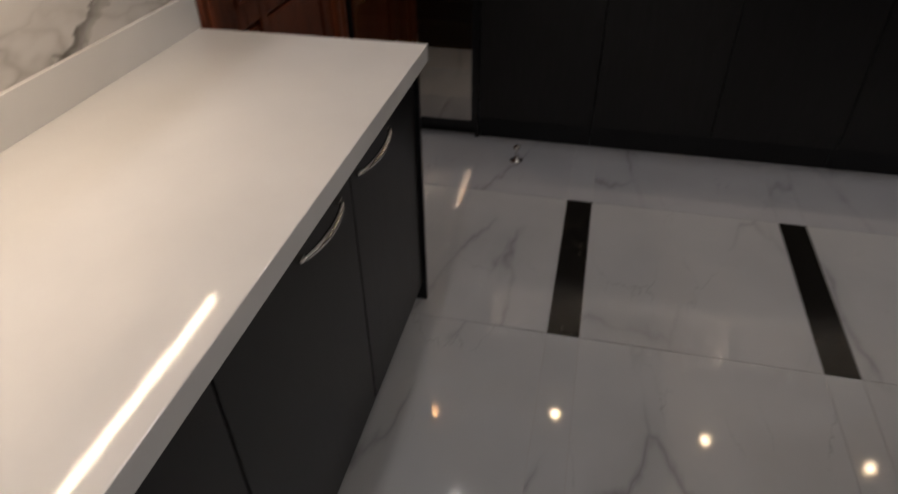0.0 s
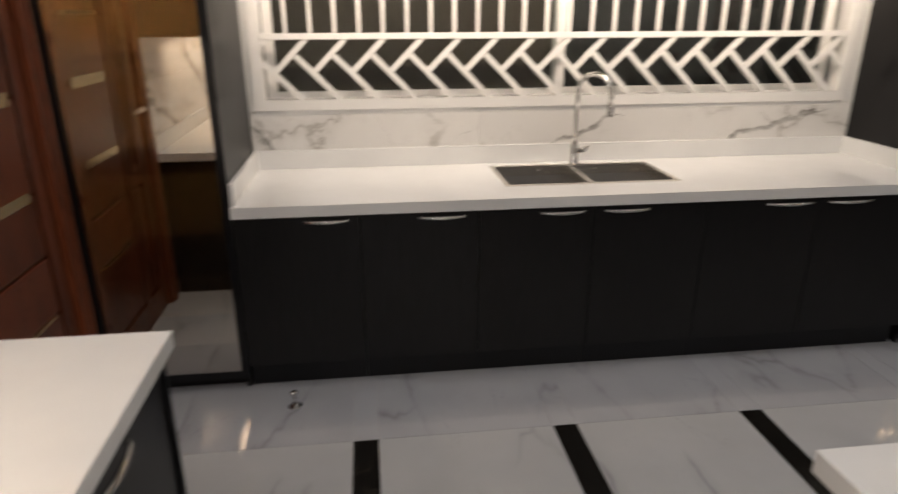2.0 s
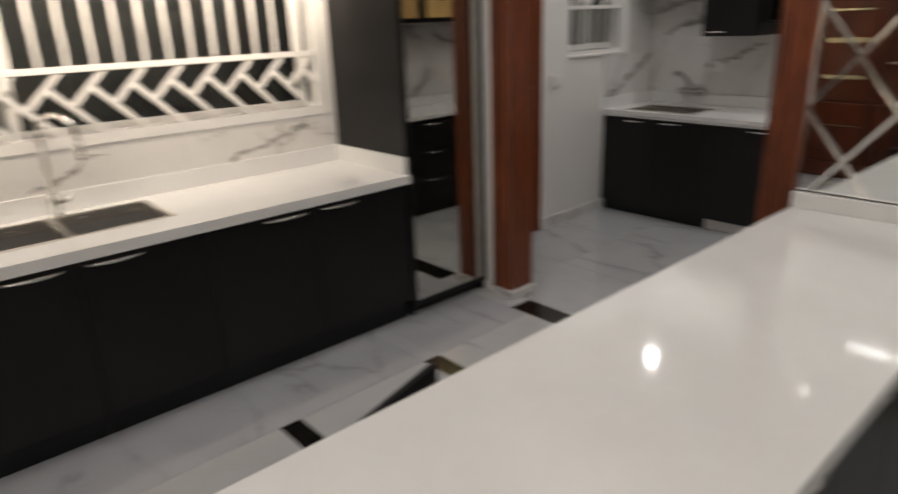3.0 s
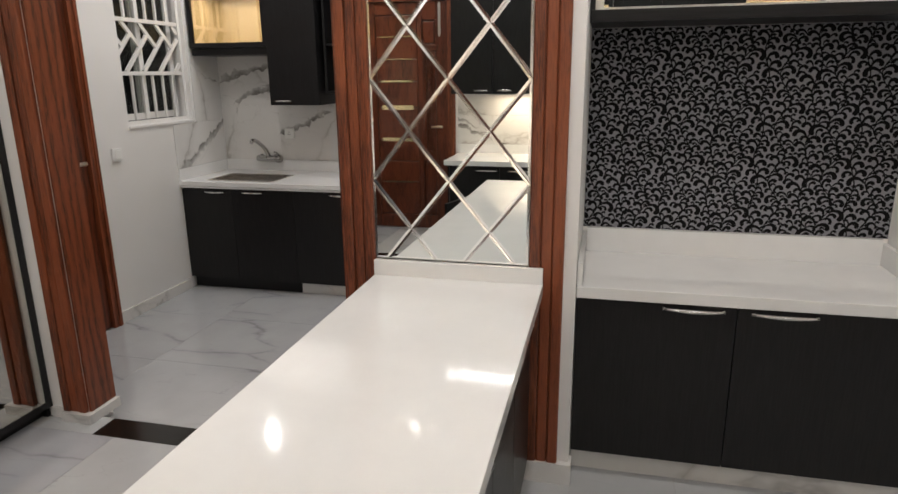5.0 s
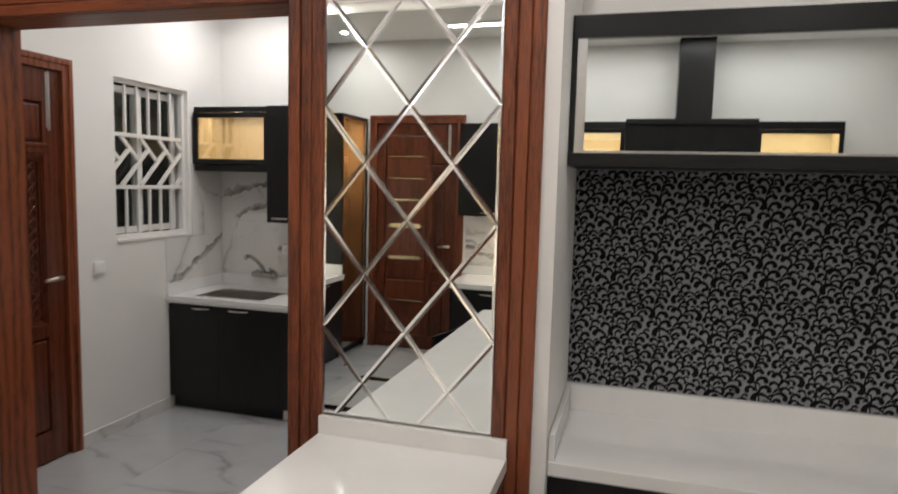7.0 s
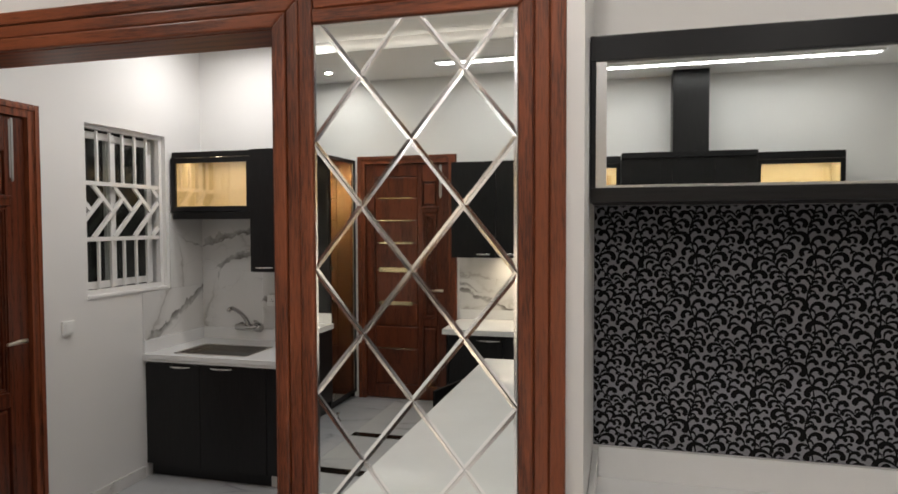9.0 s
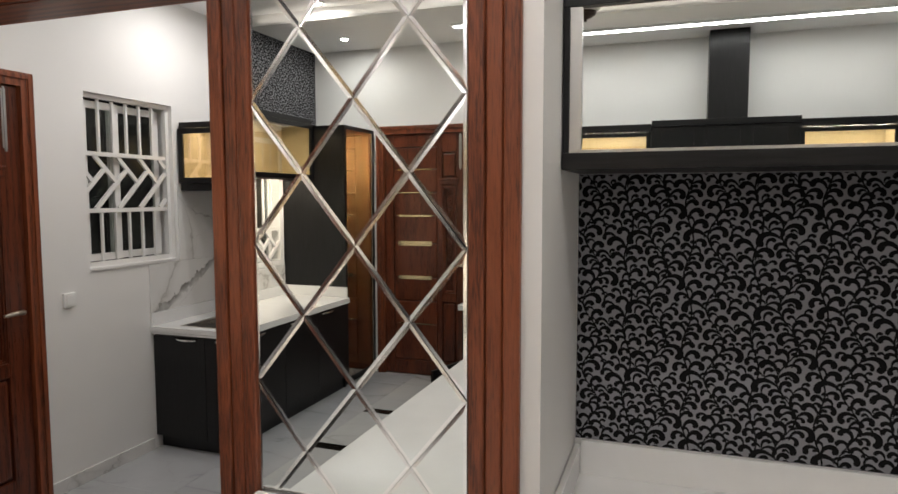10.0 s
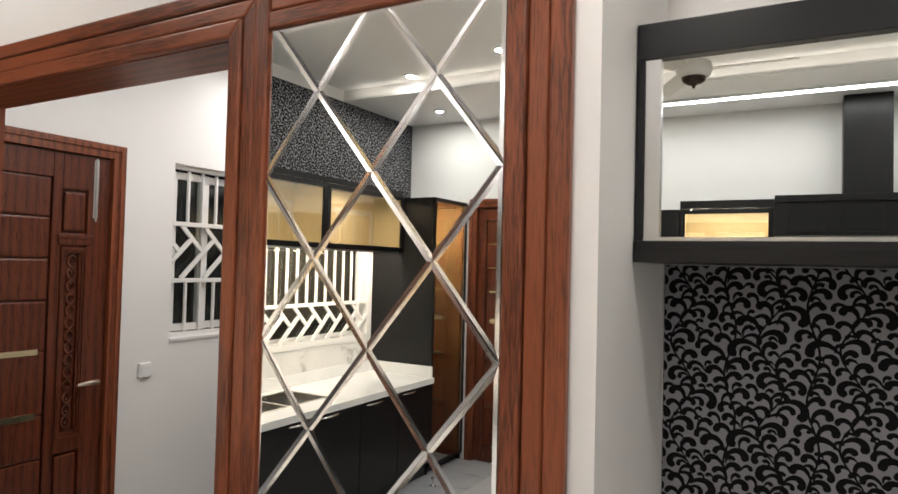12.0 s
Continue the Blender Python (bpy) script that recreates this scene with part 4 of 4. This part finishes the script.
for fy in (3.61, 3.75):
    part("flange", tube([(6.6895, fy, 1.024), (6.676, fy, 1.024), (6.672, fy, 1.024), (6.635, fy, 1.024)], [0.032, 0.030, 0.016, 0.015], 16), TAPCHROME, t)
part("spout", tube([(6.630, 3.655, 1.030), (6.622, 3.655, 1.065), (6.60, 3.657, 1.100), (6.55, 3.663, 1.145), (6.49, 3.672, 1.185), (6.445, 3.680, 1.207), (6.415, 3.685, 1.207), (6.395, 3.688, 1.185)], [0.022, 0.021, 0.019, 0.017, 0.0165, 0.0165, 0.017, 0.017], 14), TAPCHROME, t)
cap = part("lever", tube([(6.635, 3.566, 1.022), (6.635, 3.535, 1.022), (6.635, 3.525, 1.022)], [0.038, 0.038, 0.028], 18), TAPCHROME, t)
part("lever_arm", tube([(6.635, 3.545, 1.045), (6.60, 3.548, 1.075), (6.555, 3.552, 1.090)], [0.012, 0.010, 0.008], 10), TAPCHROME, cap)


# run along the south side of the second kitchen
worktop("white quartz countertop along the second kitchen's plain wall", [(3.90, 5.93, DS + 0.001, 1.68, TOP - 0.035, TOP)], [(3.90, 5.93, DS + 0.001, DS + 0.022, TOP, TOP + 0.10)])
base_unit("N", 1.66, 0.59, [(3.905, 4.50, 0.050, 0.838, 4.25, 4.45)], group=G, low=0.045, foot=LOW)
base_unit("N", 1.66, 0.59, [(4.502, 5.10, 0.05, 0.31, 4.70, 4.90), (4.502, 5.10, 0.315, 0.575, 4.70, 4.90), (4.502, 5.10, 0.58, 0.838, 4.70, 4.90)], group=G, low=0.045, foot=LOW)
base_unit("N", 1.66, 0.59, [(5.102, 5.92, 0.050, 0.838, 5.16, 5.36)], group=G, low=0.045, foot=LOW)
splash([(3.90 + 0.7 * k, 3.90 + 0.7 * (k + 1) - 0.0015, DS + 0.001, DS + 0.010, TOP + 0.10, 1.70) for k in range(3)])
glass_row("N", 1.40, [4.20, 4.95, 5.70], 0.338, 1.72, 2.45, "charcoal wall cabinet with a warm-lit glass flap door", "lit cabinets of the second kitchen")


def wall_plate(name, face, front, u, z, label, holes):
    t = thing(name, fp(face, front, u, 0, z), label, name.replace("_", " "))
    part("plate", box(*fb(face, front, u - 0.046, u + 0.046, -0.020, 0.0, z - 0.046, z + 0.046), 0.004), PLASTIC, t)
    if holes:
        part("holes", boxes([fb(face, front, u - 0.012 + a, u - 0.006 + a, -0.0215, -0.019, z - b, z - b + 0.008) for a, b in ((0, 0.012), (0.018, 0.012), (0.009, -0.006))]), EDGE, t)
    else:
        part("rocker", box(*fb(face, front, u - 0.030, u + 0.030, -0.025, -0.0195, z - 0.032, z + 0.032), 0.003), PLASTIC, t)


wall_plate("light_switch", "S", NY, 5.245, 1.214, "white rocker light switch on the wall", False)
wall_plate("socket", "W", DX - 0.010, 3.45, 1.25, "white wall socket on the marble splashback", True)

# ---- wooden frame and mirror ----
t = tagged(thing("opening_frame", (EX, 1.9, 0), "reeded reddish-brown wooden frame round the opening and the mirror", "door frame"), kind="structure")


def prism(poly, x0, x1, bevel=0.007):
    """A bar whose outline is given in (y, z), from x0 to x1."""
    bm = bmesh.new()
    near, far = ([bm.verts.new((x, y, z)) for y, z in poly] for x in (x0, x1))
    bm.faces.new(near)
    bm.faces.new(list(reversed(far)))
    for k in range(len(poly)):
        bm.faces.new((near[k], far[k], far[(k + 1) % len(poly)], near[(k + 1) % len(poly)]))
    bmesh.ops.recalc_face_normals(bm, faces=bm.faces)
    bmesh.ops.bevel(bm, geom=list(bm.edges), offset=bevel, segments=3, profile=0.5, affect="EDGES")
    return bm


# three reeds on every side, mitred at the upper corners
REED, HEAD, GAP = 0.0475, 2.538, 0.0010
for k in range(3):
    o0, o1 = REED * k + GAP, REED * (k + 1) - GAP
    xf, xb = EX - 0.028 + (0.006 if k == 1 else 0.0), EX - 0.001
    part("jamb_reed", prism([(3.21 + o0, 0.052), (3.21 + o1, 0.052), (3.21 + o1, HEAD + o1), (3.21 + o0, HEAD + o0)], xf, xb), WOOD, t)
    part("jamb_reed", prism([(1.70 - o1, 0.0), (1.70 - o0, 0.0), (1.70 - o0, HEAD + o0), (1.70 - o1, HEAD + o1)], xf, xb), WOOD, t)
    part("lintel_reed", prism([(1.70 - o0 + 0.001, HEAD + o0), (3.21 + o0 - 0.001, HEAD + o0), (3.21 + o1 - 0.001, HEAD + o1), (1.70 - o1 + 0.001, HEAD + o1)], xf, xb), WOOD_Y, t)
    part("jamb_reed", prism([(0.893 - o1, 0.10), (0.893 - o0, 0.10), (0.893 - o0, HEAD + o0), (0.893 - o1, HEAD + o1)], xf, xb), WOOD, t)
    part("lintel_reed", prism([(0.893 - o0 + 0.001, HEAD + o0), (1.556, HEAD + o0), (1.556, HEAD + o1), (0.893 - o1 + 0.001, HEAD + o1)], xf, xb), WOOD_Y, t)
part("backing", boxes([(EX - 0.012, EX - 0.0015, 3.212, 3.350, 0.054, 2.676), (EX - 0.012, EX - 0.0015, 1.560, 1.698, 0.002, 2.676), (EX - 0.012, EX - 0.0015, 0.754, 0.891, 0.102, 2.676),
                       (EX - 0.012, EX - 0.0015, 1.699, 3.211, 2.540, 2.676), (EX - 0.012, EX - 0.0015, 0.892, 1.559, 2.540, 2.676)]), WOOD, t)
part("reveal", box(EX - 0.001, EXB + 0.02, 3.196, 3.2095, 0.052, 2.536), WOOD, t)
part("reveal", box(EX - 0.001, EXB + 0.02, 1.7005, 1.714, 0.0, 2.536), WOOD, t)
part("soffit", box(EX - 0.001, EXB + 0.02, 1.7005, 3.2095, 2.537, 2.615), WOOD_Y, t)


def clip(poly, axis, value, keep_above):
    out = []
    for a, b in zip(poly, poly[1:] + poly[:1]):
        ina, inb = (a[axis] >= value) == keep_above, (b[axis] >= value) == keep_above
        if ina:
            out.append(a)
        if ina != inb:
            f = (value - a[axis]) / (b[axis] - a[axis])
            out.append((a[0] + f * (b[0] - a[0]), a[1] + f * (b[1] - a[1])))
    return out


def inset(poly, d):
    """A smaller copy of a convex outline (counter-clockwise), its sides moved in by d."""
    n, lines = len(poly), []
    for a, b in zip(poly, poly[1:] + poly[:1]):
        dx, dy = b[0] - a[0], b[1] - a[1]
        size = math.hypot(dx, dy)
        lines.append((a[0] - dy / size * d, a[1] + dx / size * d, dx, dy))
    out = []
    for k in range(n):
        x1, y1, dx1, dy1 = lines[k - 1]
        x2, y2, dx2, dy2 = lines[k]
        den = dx1 * dy2 - dy1 * dx2
        f = ((x2 - x1) * dy2 - (y2 - y1) * dx2) / den
        out.append((x1 + f * dx1, y1 + f * dy1))
    return out


def bevelled_pane(poly, x_back, thick, width, drop):
    bm = bmesh.new()
    inner = inset(poly, width)
    rings = [[bm.verts.new((x, y, z)) for y, z in ring] for x, ring in ((x_back, poly), (x_back - thick + drop, poly), (x_back - thick, inner))]
    n = len(poly)
    for slot, a, b in zip((0, 1), rings, rings[1:]):
        for k in range(n):
            bm.faces.new((a[k], a[(k + 1) % n], b[(k + 1) % n], b[k])).material_index = slot
    bm.faces.new(rings[2])
    bm.faces.new(list(reversed(rings[0])))
    return bm


t = thing("wall_mirror", (EX, 1.225, 1.0), "large wall mirror divided into sparkling diamonds above the white countertop", "mirror")
part("backing", box(EX - 0.005, EX - 0.001, 0.894, 1.556, 1.001, 2.536), ALU, t)
MY0, MY1, MZ0, MZ1 = 0.895, 1.555, 1.002, 2.535
HW, HH = 0.1665, 0.2045
for i in range(-1, 6):
    for j in range(-3, 8):
        if (i + j) % 2:
            continue
        cy, cz = 0.892 + HW * i, 1.546 + HH * (j - 2)
        poly = [(cy - HW, cz), (cy, cz - HH), (cy + HW, cz), (cy, cz + HH)]
        g = 0.0005
        poly = inset(poly, g)
        for axis, value, above in ((0, MY0, True), (0, MY1, False), (1, MZ0, True), (1, MZ1, False)):
            if len(poly) >= 3:
                poly = clip(poly, axis, value, above)
        poly = [a for a, b in zip(poly, poly[1:] + poly[:1]) if math.hypot(a[0] - b[0], a[1] - b[1]) > 0.012]
        if len(poly) >= 3:
            area = 0.5 * abs(sum(a[0] * b[1] - b[0] * a[1] for a, b in zip(poly, poly[1:] + poly[:1])))
            if area > 0.004:
                bm = bevelled_pane(poly, EX - 0.014, 0.006, 0.0098, 0.0011)
                bmesh.ops.rotate(bm, cent=(EX - 0.014, 1.225, 1.7), matrix=Matrix.Rotation(radians(-0.3), 3, "Z"), verts=bm.verts)
                part("pane", bm, MIRROR, t).data.materials.append(BEVEL)

# ---- wallpaper ----
TILE_U, TILE_V = 0.402, 0.238    # one repeat of the print
CELL = 0.0024


def curl_outline(x, z, heading, length, fat, turn):
    """Centre line and half widths of a comma-shaped leaf: thin at its root, swelling to a round head that curls in."""
    n, rows = 17, []
    angle = heading
    for k in range(n):
        f = k / (n - 1)
        if f < 0.84:
            half = fat * (0.16 + 0.84 * (f / 0.84) ** 0.85)
        else:
            half = fat * math.sqrt(max(0.0, 1 - ((f - 0.84) / 0.16) ** 2)) + 0.0002
        rows.append((x, z, -math.sin(angle), math.cos(angle), half))
        angle += turn * (0.12 + 1.76 * f) / n
        x += length / n * math.cos(angle)
        z += length / n * math.sin(angle)
    return rows


def cells_of(rows, margin):
    """Grid cells of the repeat under a leaf, its root left out."""
    out = set()
    cols, lines = round(TILE_U / CELL), round(TILE_V / CELL)
    for (xa, za, nxa, nza, ha), (xb, zb, nxb, nzb, hb) in zip(rows[5:], rows[6:]):
        for f in (0.0, 0.5):
            x, z, nx, nz, h = (p + f * (q - p) for p, q in zip((xa, za, nxa, nza, ha), (xb, zb, nxb, nzb, hb)))
            h += margin
            steps = max(2, int(2 * h / (0.8 * CELL)) + 1)
            for i in range(steps + 1):
                w = h * (2 * i / steps - 1)
                out.add((int((x + w * nx) // CELL) % cols, int((z + w * nz) // CELL) % lines))
    return out


# the four vines of a repeat: middle, sway, phase, leaf length, leaves to a side
VINES = ((0.142, 0.030, 0.0, 0.096, 6), (0.324, 0.028, 0.3, 0.092, 6), (0.045, 0.014, 2.4, 0.080, 6), (0.238, 0.014, 3.9, 0.080, 6))


def repeat_of_print():
    """One repeat: stem lines and leaf outlines, packed so that no two leaves meet, across its edges too."""
    rnd = random.Random(11)
    taken, leaves, stems = set(), [], []

    def leaf(x, z, heading, length, turn, sizes, fat=None):
        for size in sizes:
            full = length * size
            rows = curl_outline(x, z, heading, full, fat or 0.0058 + 0.054 * full, turn)
            if taken.isdisjoint(cells_of(rows, 0.0006)):
                taken.update(cells_of(rows, 0.0))
                leaves.append(rows)
                return

    def at(vine, z):
        return vine[0] + vine[1] * math.sin(2 * math.pi * z / TILE_V + vine[2])

    for vine in VINES:
        stems.append([(at(vine, TILE_V * k / 30), TILE_V * k / 30) for k in range(31)])
    for turn_by in (0, 1):
        for vine in VINES:
            for k in range(vine[4]):
                for side in (1, -1):
                    z = TILE_V * (k + (0.5 if side > 0 else 0.0)) / vine[4]
                    if (k % 2 == 0) != (turn_by == 0):
                        continue
                    grow = math.atan2(0.004, at(vine, z + 0.004) - at(vine, z))
                    size = 1.0 + 0.22 * math.sin(2.1 * k + side + vine[2])
                    lean = radians(24 + 10 * math.sin(1.7 * k + vine[2]))
                    leaf(at(vine, z), z, grow - side * lean, vine[3] * size, -side * radians(232 + 26 * math.sin(k + vine[2])), (1.0, 0.92, 0.84, 0.76, 0.68, 0.60, 0.52))
    # short curls in the gaps left
    for length, tries in ((0.074, 1200), (0.056, 2200), (0.040, 2600), (0.029, 2000)):
        for k in range(tries):
            side = rnd.choice((1, -1))
            leaf(rnd.uniform(0, TILE_U), rnd.uniform(0, TILE_V), math.pi / 2 - side * rnd.uniform(-0.3, 0.9), length, -side * radians(215), (1.0,), 0.0046 + 0.040 * length)
    return stems, leaves


PRINT = repeat_of_print()


def scrolls(place, u0, u1, z0, z1, su, sv):
    """The print over a stretch of wall, its repeat beginning at (su, sv)."""
    bm = bmesh.new()
    b0, b1, c0, c1 = u0 + 0.002, u1 - 0.002, z0 + 0.002, z1 - 0.002

    def strip(edge, proud):
        every = edge[0] + edge[1]
        if min(p[0] for p in every) > b1 or max(p[0] for p in every) < b0 or min(p[1] for p in every) > c1 or max(p[1] for p in every) < c0:
            return
        vs = [[bm.verts.new(place(min(max(u, b0), b1), min(max(w, c0), c1), proud)) for u, w in row] for row in edge]
        for k in range(len(edge[0]) - 1):
            bm.faces.new((vs[0][k], vs[0][k + 1], vs[1][k + 1], vs[1][k]))

    stems, leaves = PRINT
    for i in range(math.floor((u0 - su) / TILE_U) - 1, math.ceil((u1 - su) / TILE_U) + 2):
        for j in range(math.floor((z0 - sv) / TILE_V) - 1, math.ceil((z1 - sv) / TILE_V) + 2):
            du, dv = su + i * TILE_U, sv + j * TILE_V
            for line in stems:
                strip([[(du - x + s, dv + z) for x, z in line] for s in (0.0028, -0.0028)], -0.0001)
            for n, rows in enumerate(leaves):
                strip([[(du - x - s * h * nx, dv + z + s * h * nz) for x, z, nx, nz, h in rows] for s in (1, -1)], 0.00006 * (n % 7))
    return bm


def wallpaper(name, slab, place, u0, u1, z0, z1, su, sv):
    t = tagged(thing(name, (slab[0], slab[2], slab[4]), "grey wallpaper with a black scrolling leaf print", "wallpaper"), kind="structure")
    part("paper", box(*slab), PAPER, t)
    ob = part("leaf_print", scrolls(place, u0, u1, z0, z1, su, sv), FLOCK, t, "black scrolling leaf print")
    return tagged(ob, kind="stuff")


wallpaper("wallpaper_niche", (4.3465, 4.349, -0.657, 0.697, TOP + 0.122, 1.965), lambda u, w, proud: (4.3460 - proud, u, w), -0.657, 0.697, TOP + 0.122, 1.965, 0.570, 1.828)
wallpaper("wallpaper_north", (WX + 0.001, 3.69, NY - 0.0035, NY - 0.001, 2.642, 3.428), lambda u, w, proud: (u, NY - 0.0040 - proud, w), WX + 0.002, 3.68, 2.645, 3.425, 0.0, 2.7)

# ---- ceiling fittings ----
# the fitting at (3.1, -0.35) is added to go with the niche's extra lamp
for sx, sy, sz in SPOTS:
    t = thing("downlight", (sx, sy, sz - 0.03), "round white recessed downlight, lit", "ceiling light", "downlights")
    part("ring", lathe([(0.062, 0.0), (0.060, 0.011), (0.040, 0.011), (0.043, 0.001)], (sx, sy, sz - 0.0115), 28), PLASTIC, t)
    part("lens", lathe([(0.030, 0.0), (0.039, 0.003), (0.039, 0.010)], (sx, sy, sz - 0.0135), 24), SPOTGLOW, t, "glowing lens")
t = thing("linear_light", (-0.36, 0.35, 3.41), "long white linear ceiling light, lit", "ceiling light")
part("housing", boxes([(-0.420, -0.406, -1.65, 2.35, 3.408, 3.4295), (-0.314, -0.300, -1.65, 2.35, 3.408, 3.4295)]), PLASTIC, t)
part("diffuser", box(-0.405, -0.315, -1.649, 2.349, 3.418, 3.424), LEDGLOW, t, "glowing diffuser")

t = thing("ceiling_fan", (0.75, 1.06, 3.24), "white ceiling fan with a dark bronze cap, at rest", "fan")
part("rod", lathe([(0.012, 0), (0.012, 0.06)], (0.75, 1.06, 3.43), 12), FANWHITE, t)
part("canopy", lathe([(0.02, 0), (0.06, 0.03), (0.065, 0.05)], (0.75, 1.06, 3.478), 24), FANWHITE, t)
part("motor", lathe([(0.06, 0), (0.11, 0.02), (0.125, 0.06), (0.12, 0.10), (0.08, 0.13), (0.02, 0.14)], (0.75, 1.06, 3.30), 32), FANWHITE, t)
part("cap", lathe([(0.004, -0.03), (0.012, -0.025), (0.010, -0.012), (0.045, 0.0), (0.075, 0.02), (0.085, 0.045)], (0.75, 1.06, 3.26), 28), FANDARK, t, "dark bronze cap")
for k in range(3):
    blade = box(0.14, 0.66, -0.065, 0.065, -0.004, 0.004, 0.003)
    bmesh.ops.rotate(blade, cent=(0, 0, 0), matrix=Matrix.Rotation(radians(-13), 3, "X"), verts=blade.verts)
    add_box(blade, 0.08, 0.20, -0.02, 0.02, -0.005, 0.005, 0.002)
    bmesh.ops.rotate(blade, cent=(0, 0, 0), matrix=Matrix.Rotation(radians(-90 + 120 * k), 3, "Z"), verts=blade.verts)
    bmesh.ops.translate(blade, vec=(0.75, 1.06, 3.36), verts=blade.verts)
    part("blade", blade, FANWHITE, t)

# door stop on the floor
t = thing("door_stop", (-0.095, 3.262, 0), "small chrome door stop fixed to the floor", "door stop")
part("post", lathe([(0.024, 0), (0.024, 0.006), (0.011, 0.012), (0.009, 0.050), (0.015, 0.056), (0.016, 0.075), (0.006, 0.082)], (-0.095, 3.262, 0), 20), CHROME, t)
part("foot", lathe([(0.030, 0), (0.030, 0.004), (0.024, 0.0055)], (-0.095, 3.262, 0.0002), 20), CHROME, t)

# ---- floor ----
base = solid("floor", boxes([(WX - 0.15, EX + 0.0, SY - 0.15, NY + 0.2, -0.12, -0.002), (EX, 4.35, SY - 0.15, 1.70, -0.12, -0.002), (EX, 3.745, 1.70, NY + 0.2, -0.12, -0.002), (3.745, DX + 0.15, 0.90, NY + 0.2, -0.12, LOW - 0.002)]), GROUT, "polished white marble tile floor with grey veins and black inlay strips", "floor", "structure")
made = {}


def floor_piece(name, x0, x1, y0, y1, mat, level=0.0):
    w, d = round(x1 - x0, 4), round(y1 - y0, 4)
    if w < 0.02 or d < 0.02:
        return
    key = (name, w, d, mat.name)
    if key not in made:
        made[key] = mesh_of(name, box(-w / 2 + 0.0009, w / 2 - 0.0009, -d / 2 + 0.0009, d / 2 - 0.0009, -0.010, 0.0, 0.0006), mat)
    ob = new(name, made[key])
    ob.parent = base
    ob.location = Vector(((x0 + x1) / 2, (y0 + y1) / 2, level)) - Vector(base.location)


cols, x = [], 0.170 - 2 * 0.858
while x < 3.60:
    cols += [(x, x + 0.107, True), (x + 0.107, x + 0.858, False)]
    x += 0.858
rows, y = [], 2.130 - 6 * 0.838
while y < NY:
    rows.append((y, y + 0.838))
    y += 0.838
for x0, x1, narrow in cols:
    for y0, y1 in rows:
        a, b, c, d = max(x0, WX), min(x1, 3.580), max(y0, SY), min(y1, NY)
        inlay = narrow and abs(y0 - 2.130) < 0.01 and x0 > 0
        if b - a > 0.02 and d - c > 0.02:
            # rows beyond y 2.9 get the slightly darker, bluer floor marble
            floor_piece("inlay_strip" if inlay else "floor_tile", a, b, c, d, BLACK if inlay else FLOOR_DARKER if y0 > 2.9 else FLOOR)
floor_piece("threshold_strip", 3.580, 3.745, 1.716, 3.10, BLACK)
floor_piece("floor_tile", 3.580, 3.745, 3.10, 3.44, FLOOR)
for k in range(3):
    floor_piece("floor_tile", 3.580, 4.35, -0.66 + 0.45 * k, -0.66 + 0.45 * (k + 1), FLOOR)
floor_piece("floor_tile", 3.580, 3.70, 0.69, 1.716, FLOOR)
floor_piece("floor_tile", 3.580, 3.70, SY, -0.66, FLOOR)
x = 3.746
while x < DX:
    y = DS
    while y < NY:
        floor_piece("floor_tile", x, min(x + 0.80, DX), y, min(y + 0.80, NY), FLOOR, LOW)
        y += 0.80
    x += 0.80
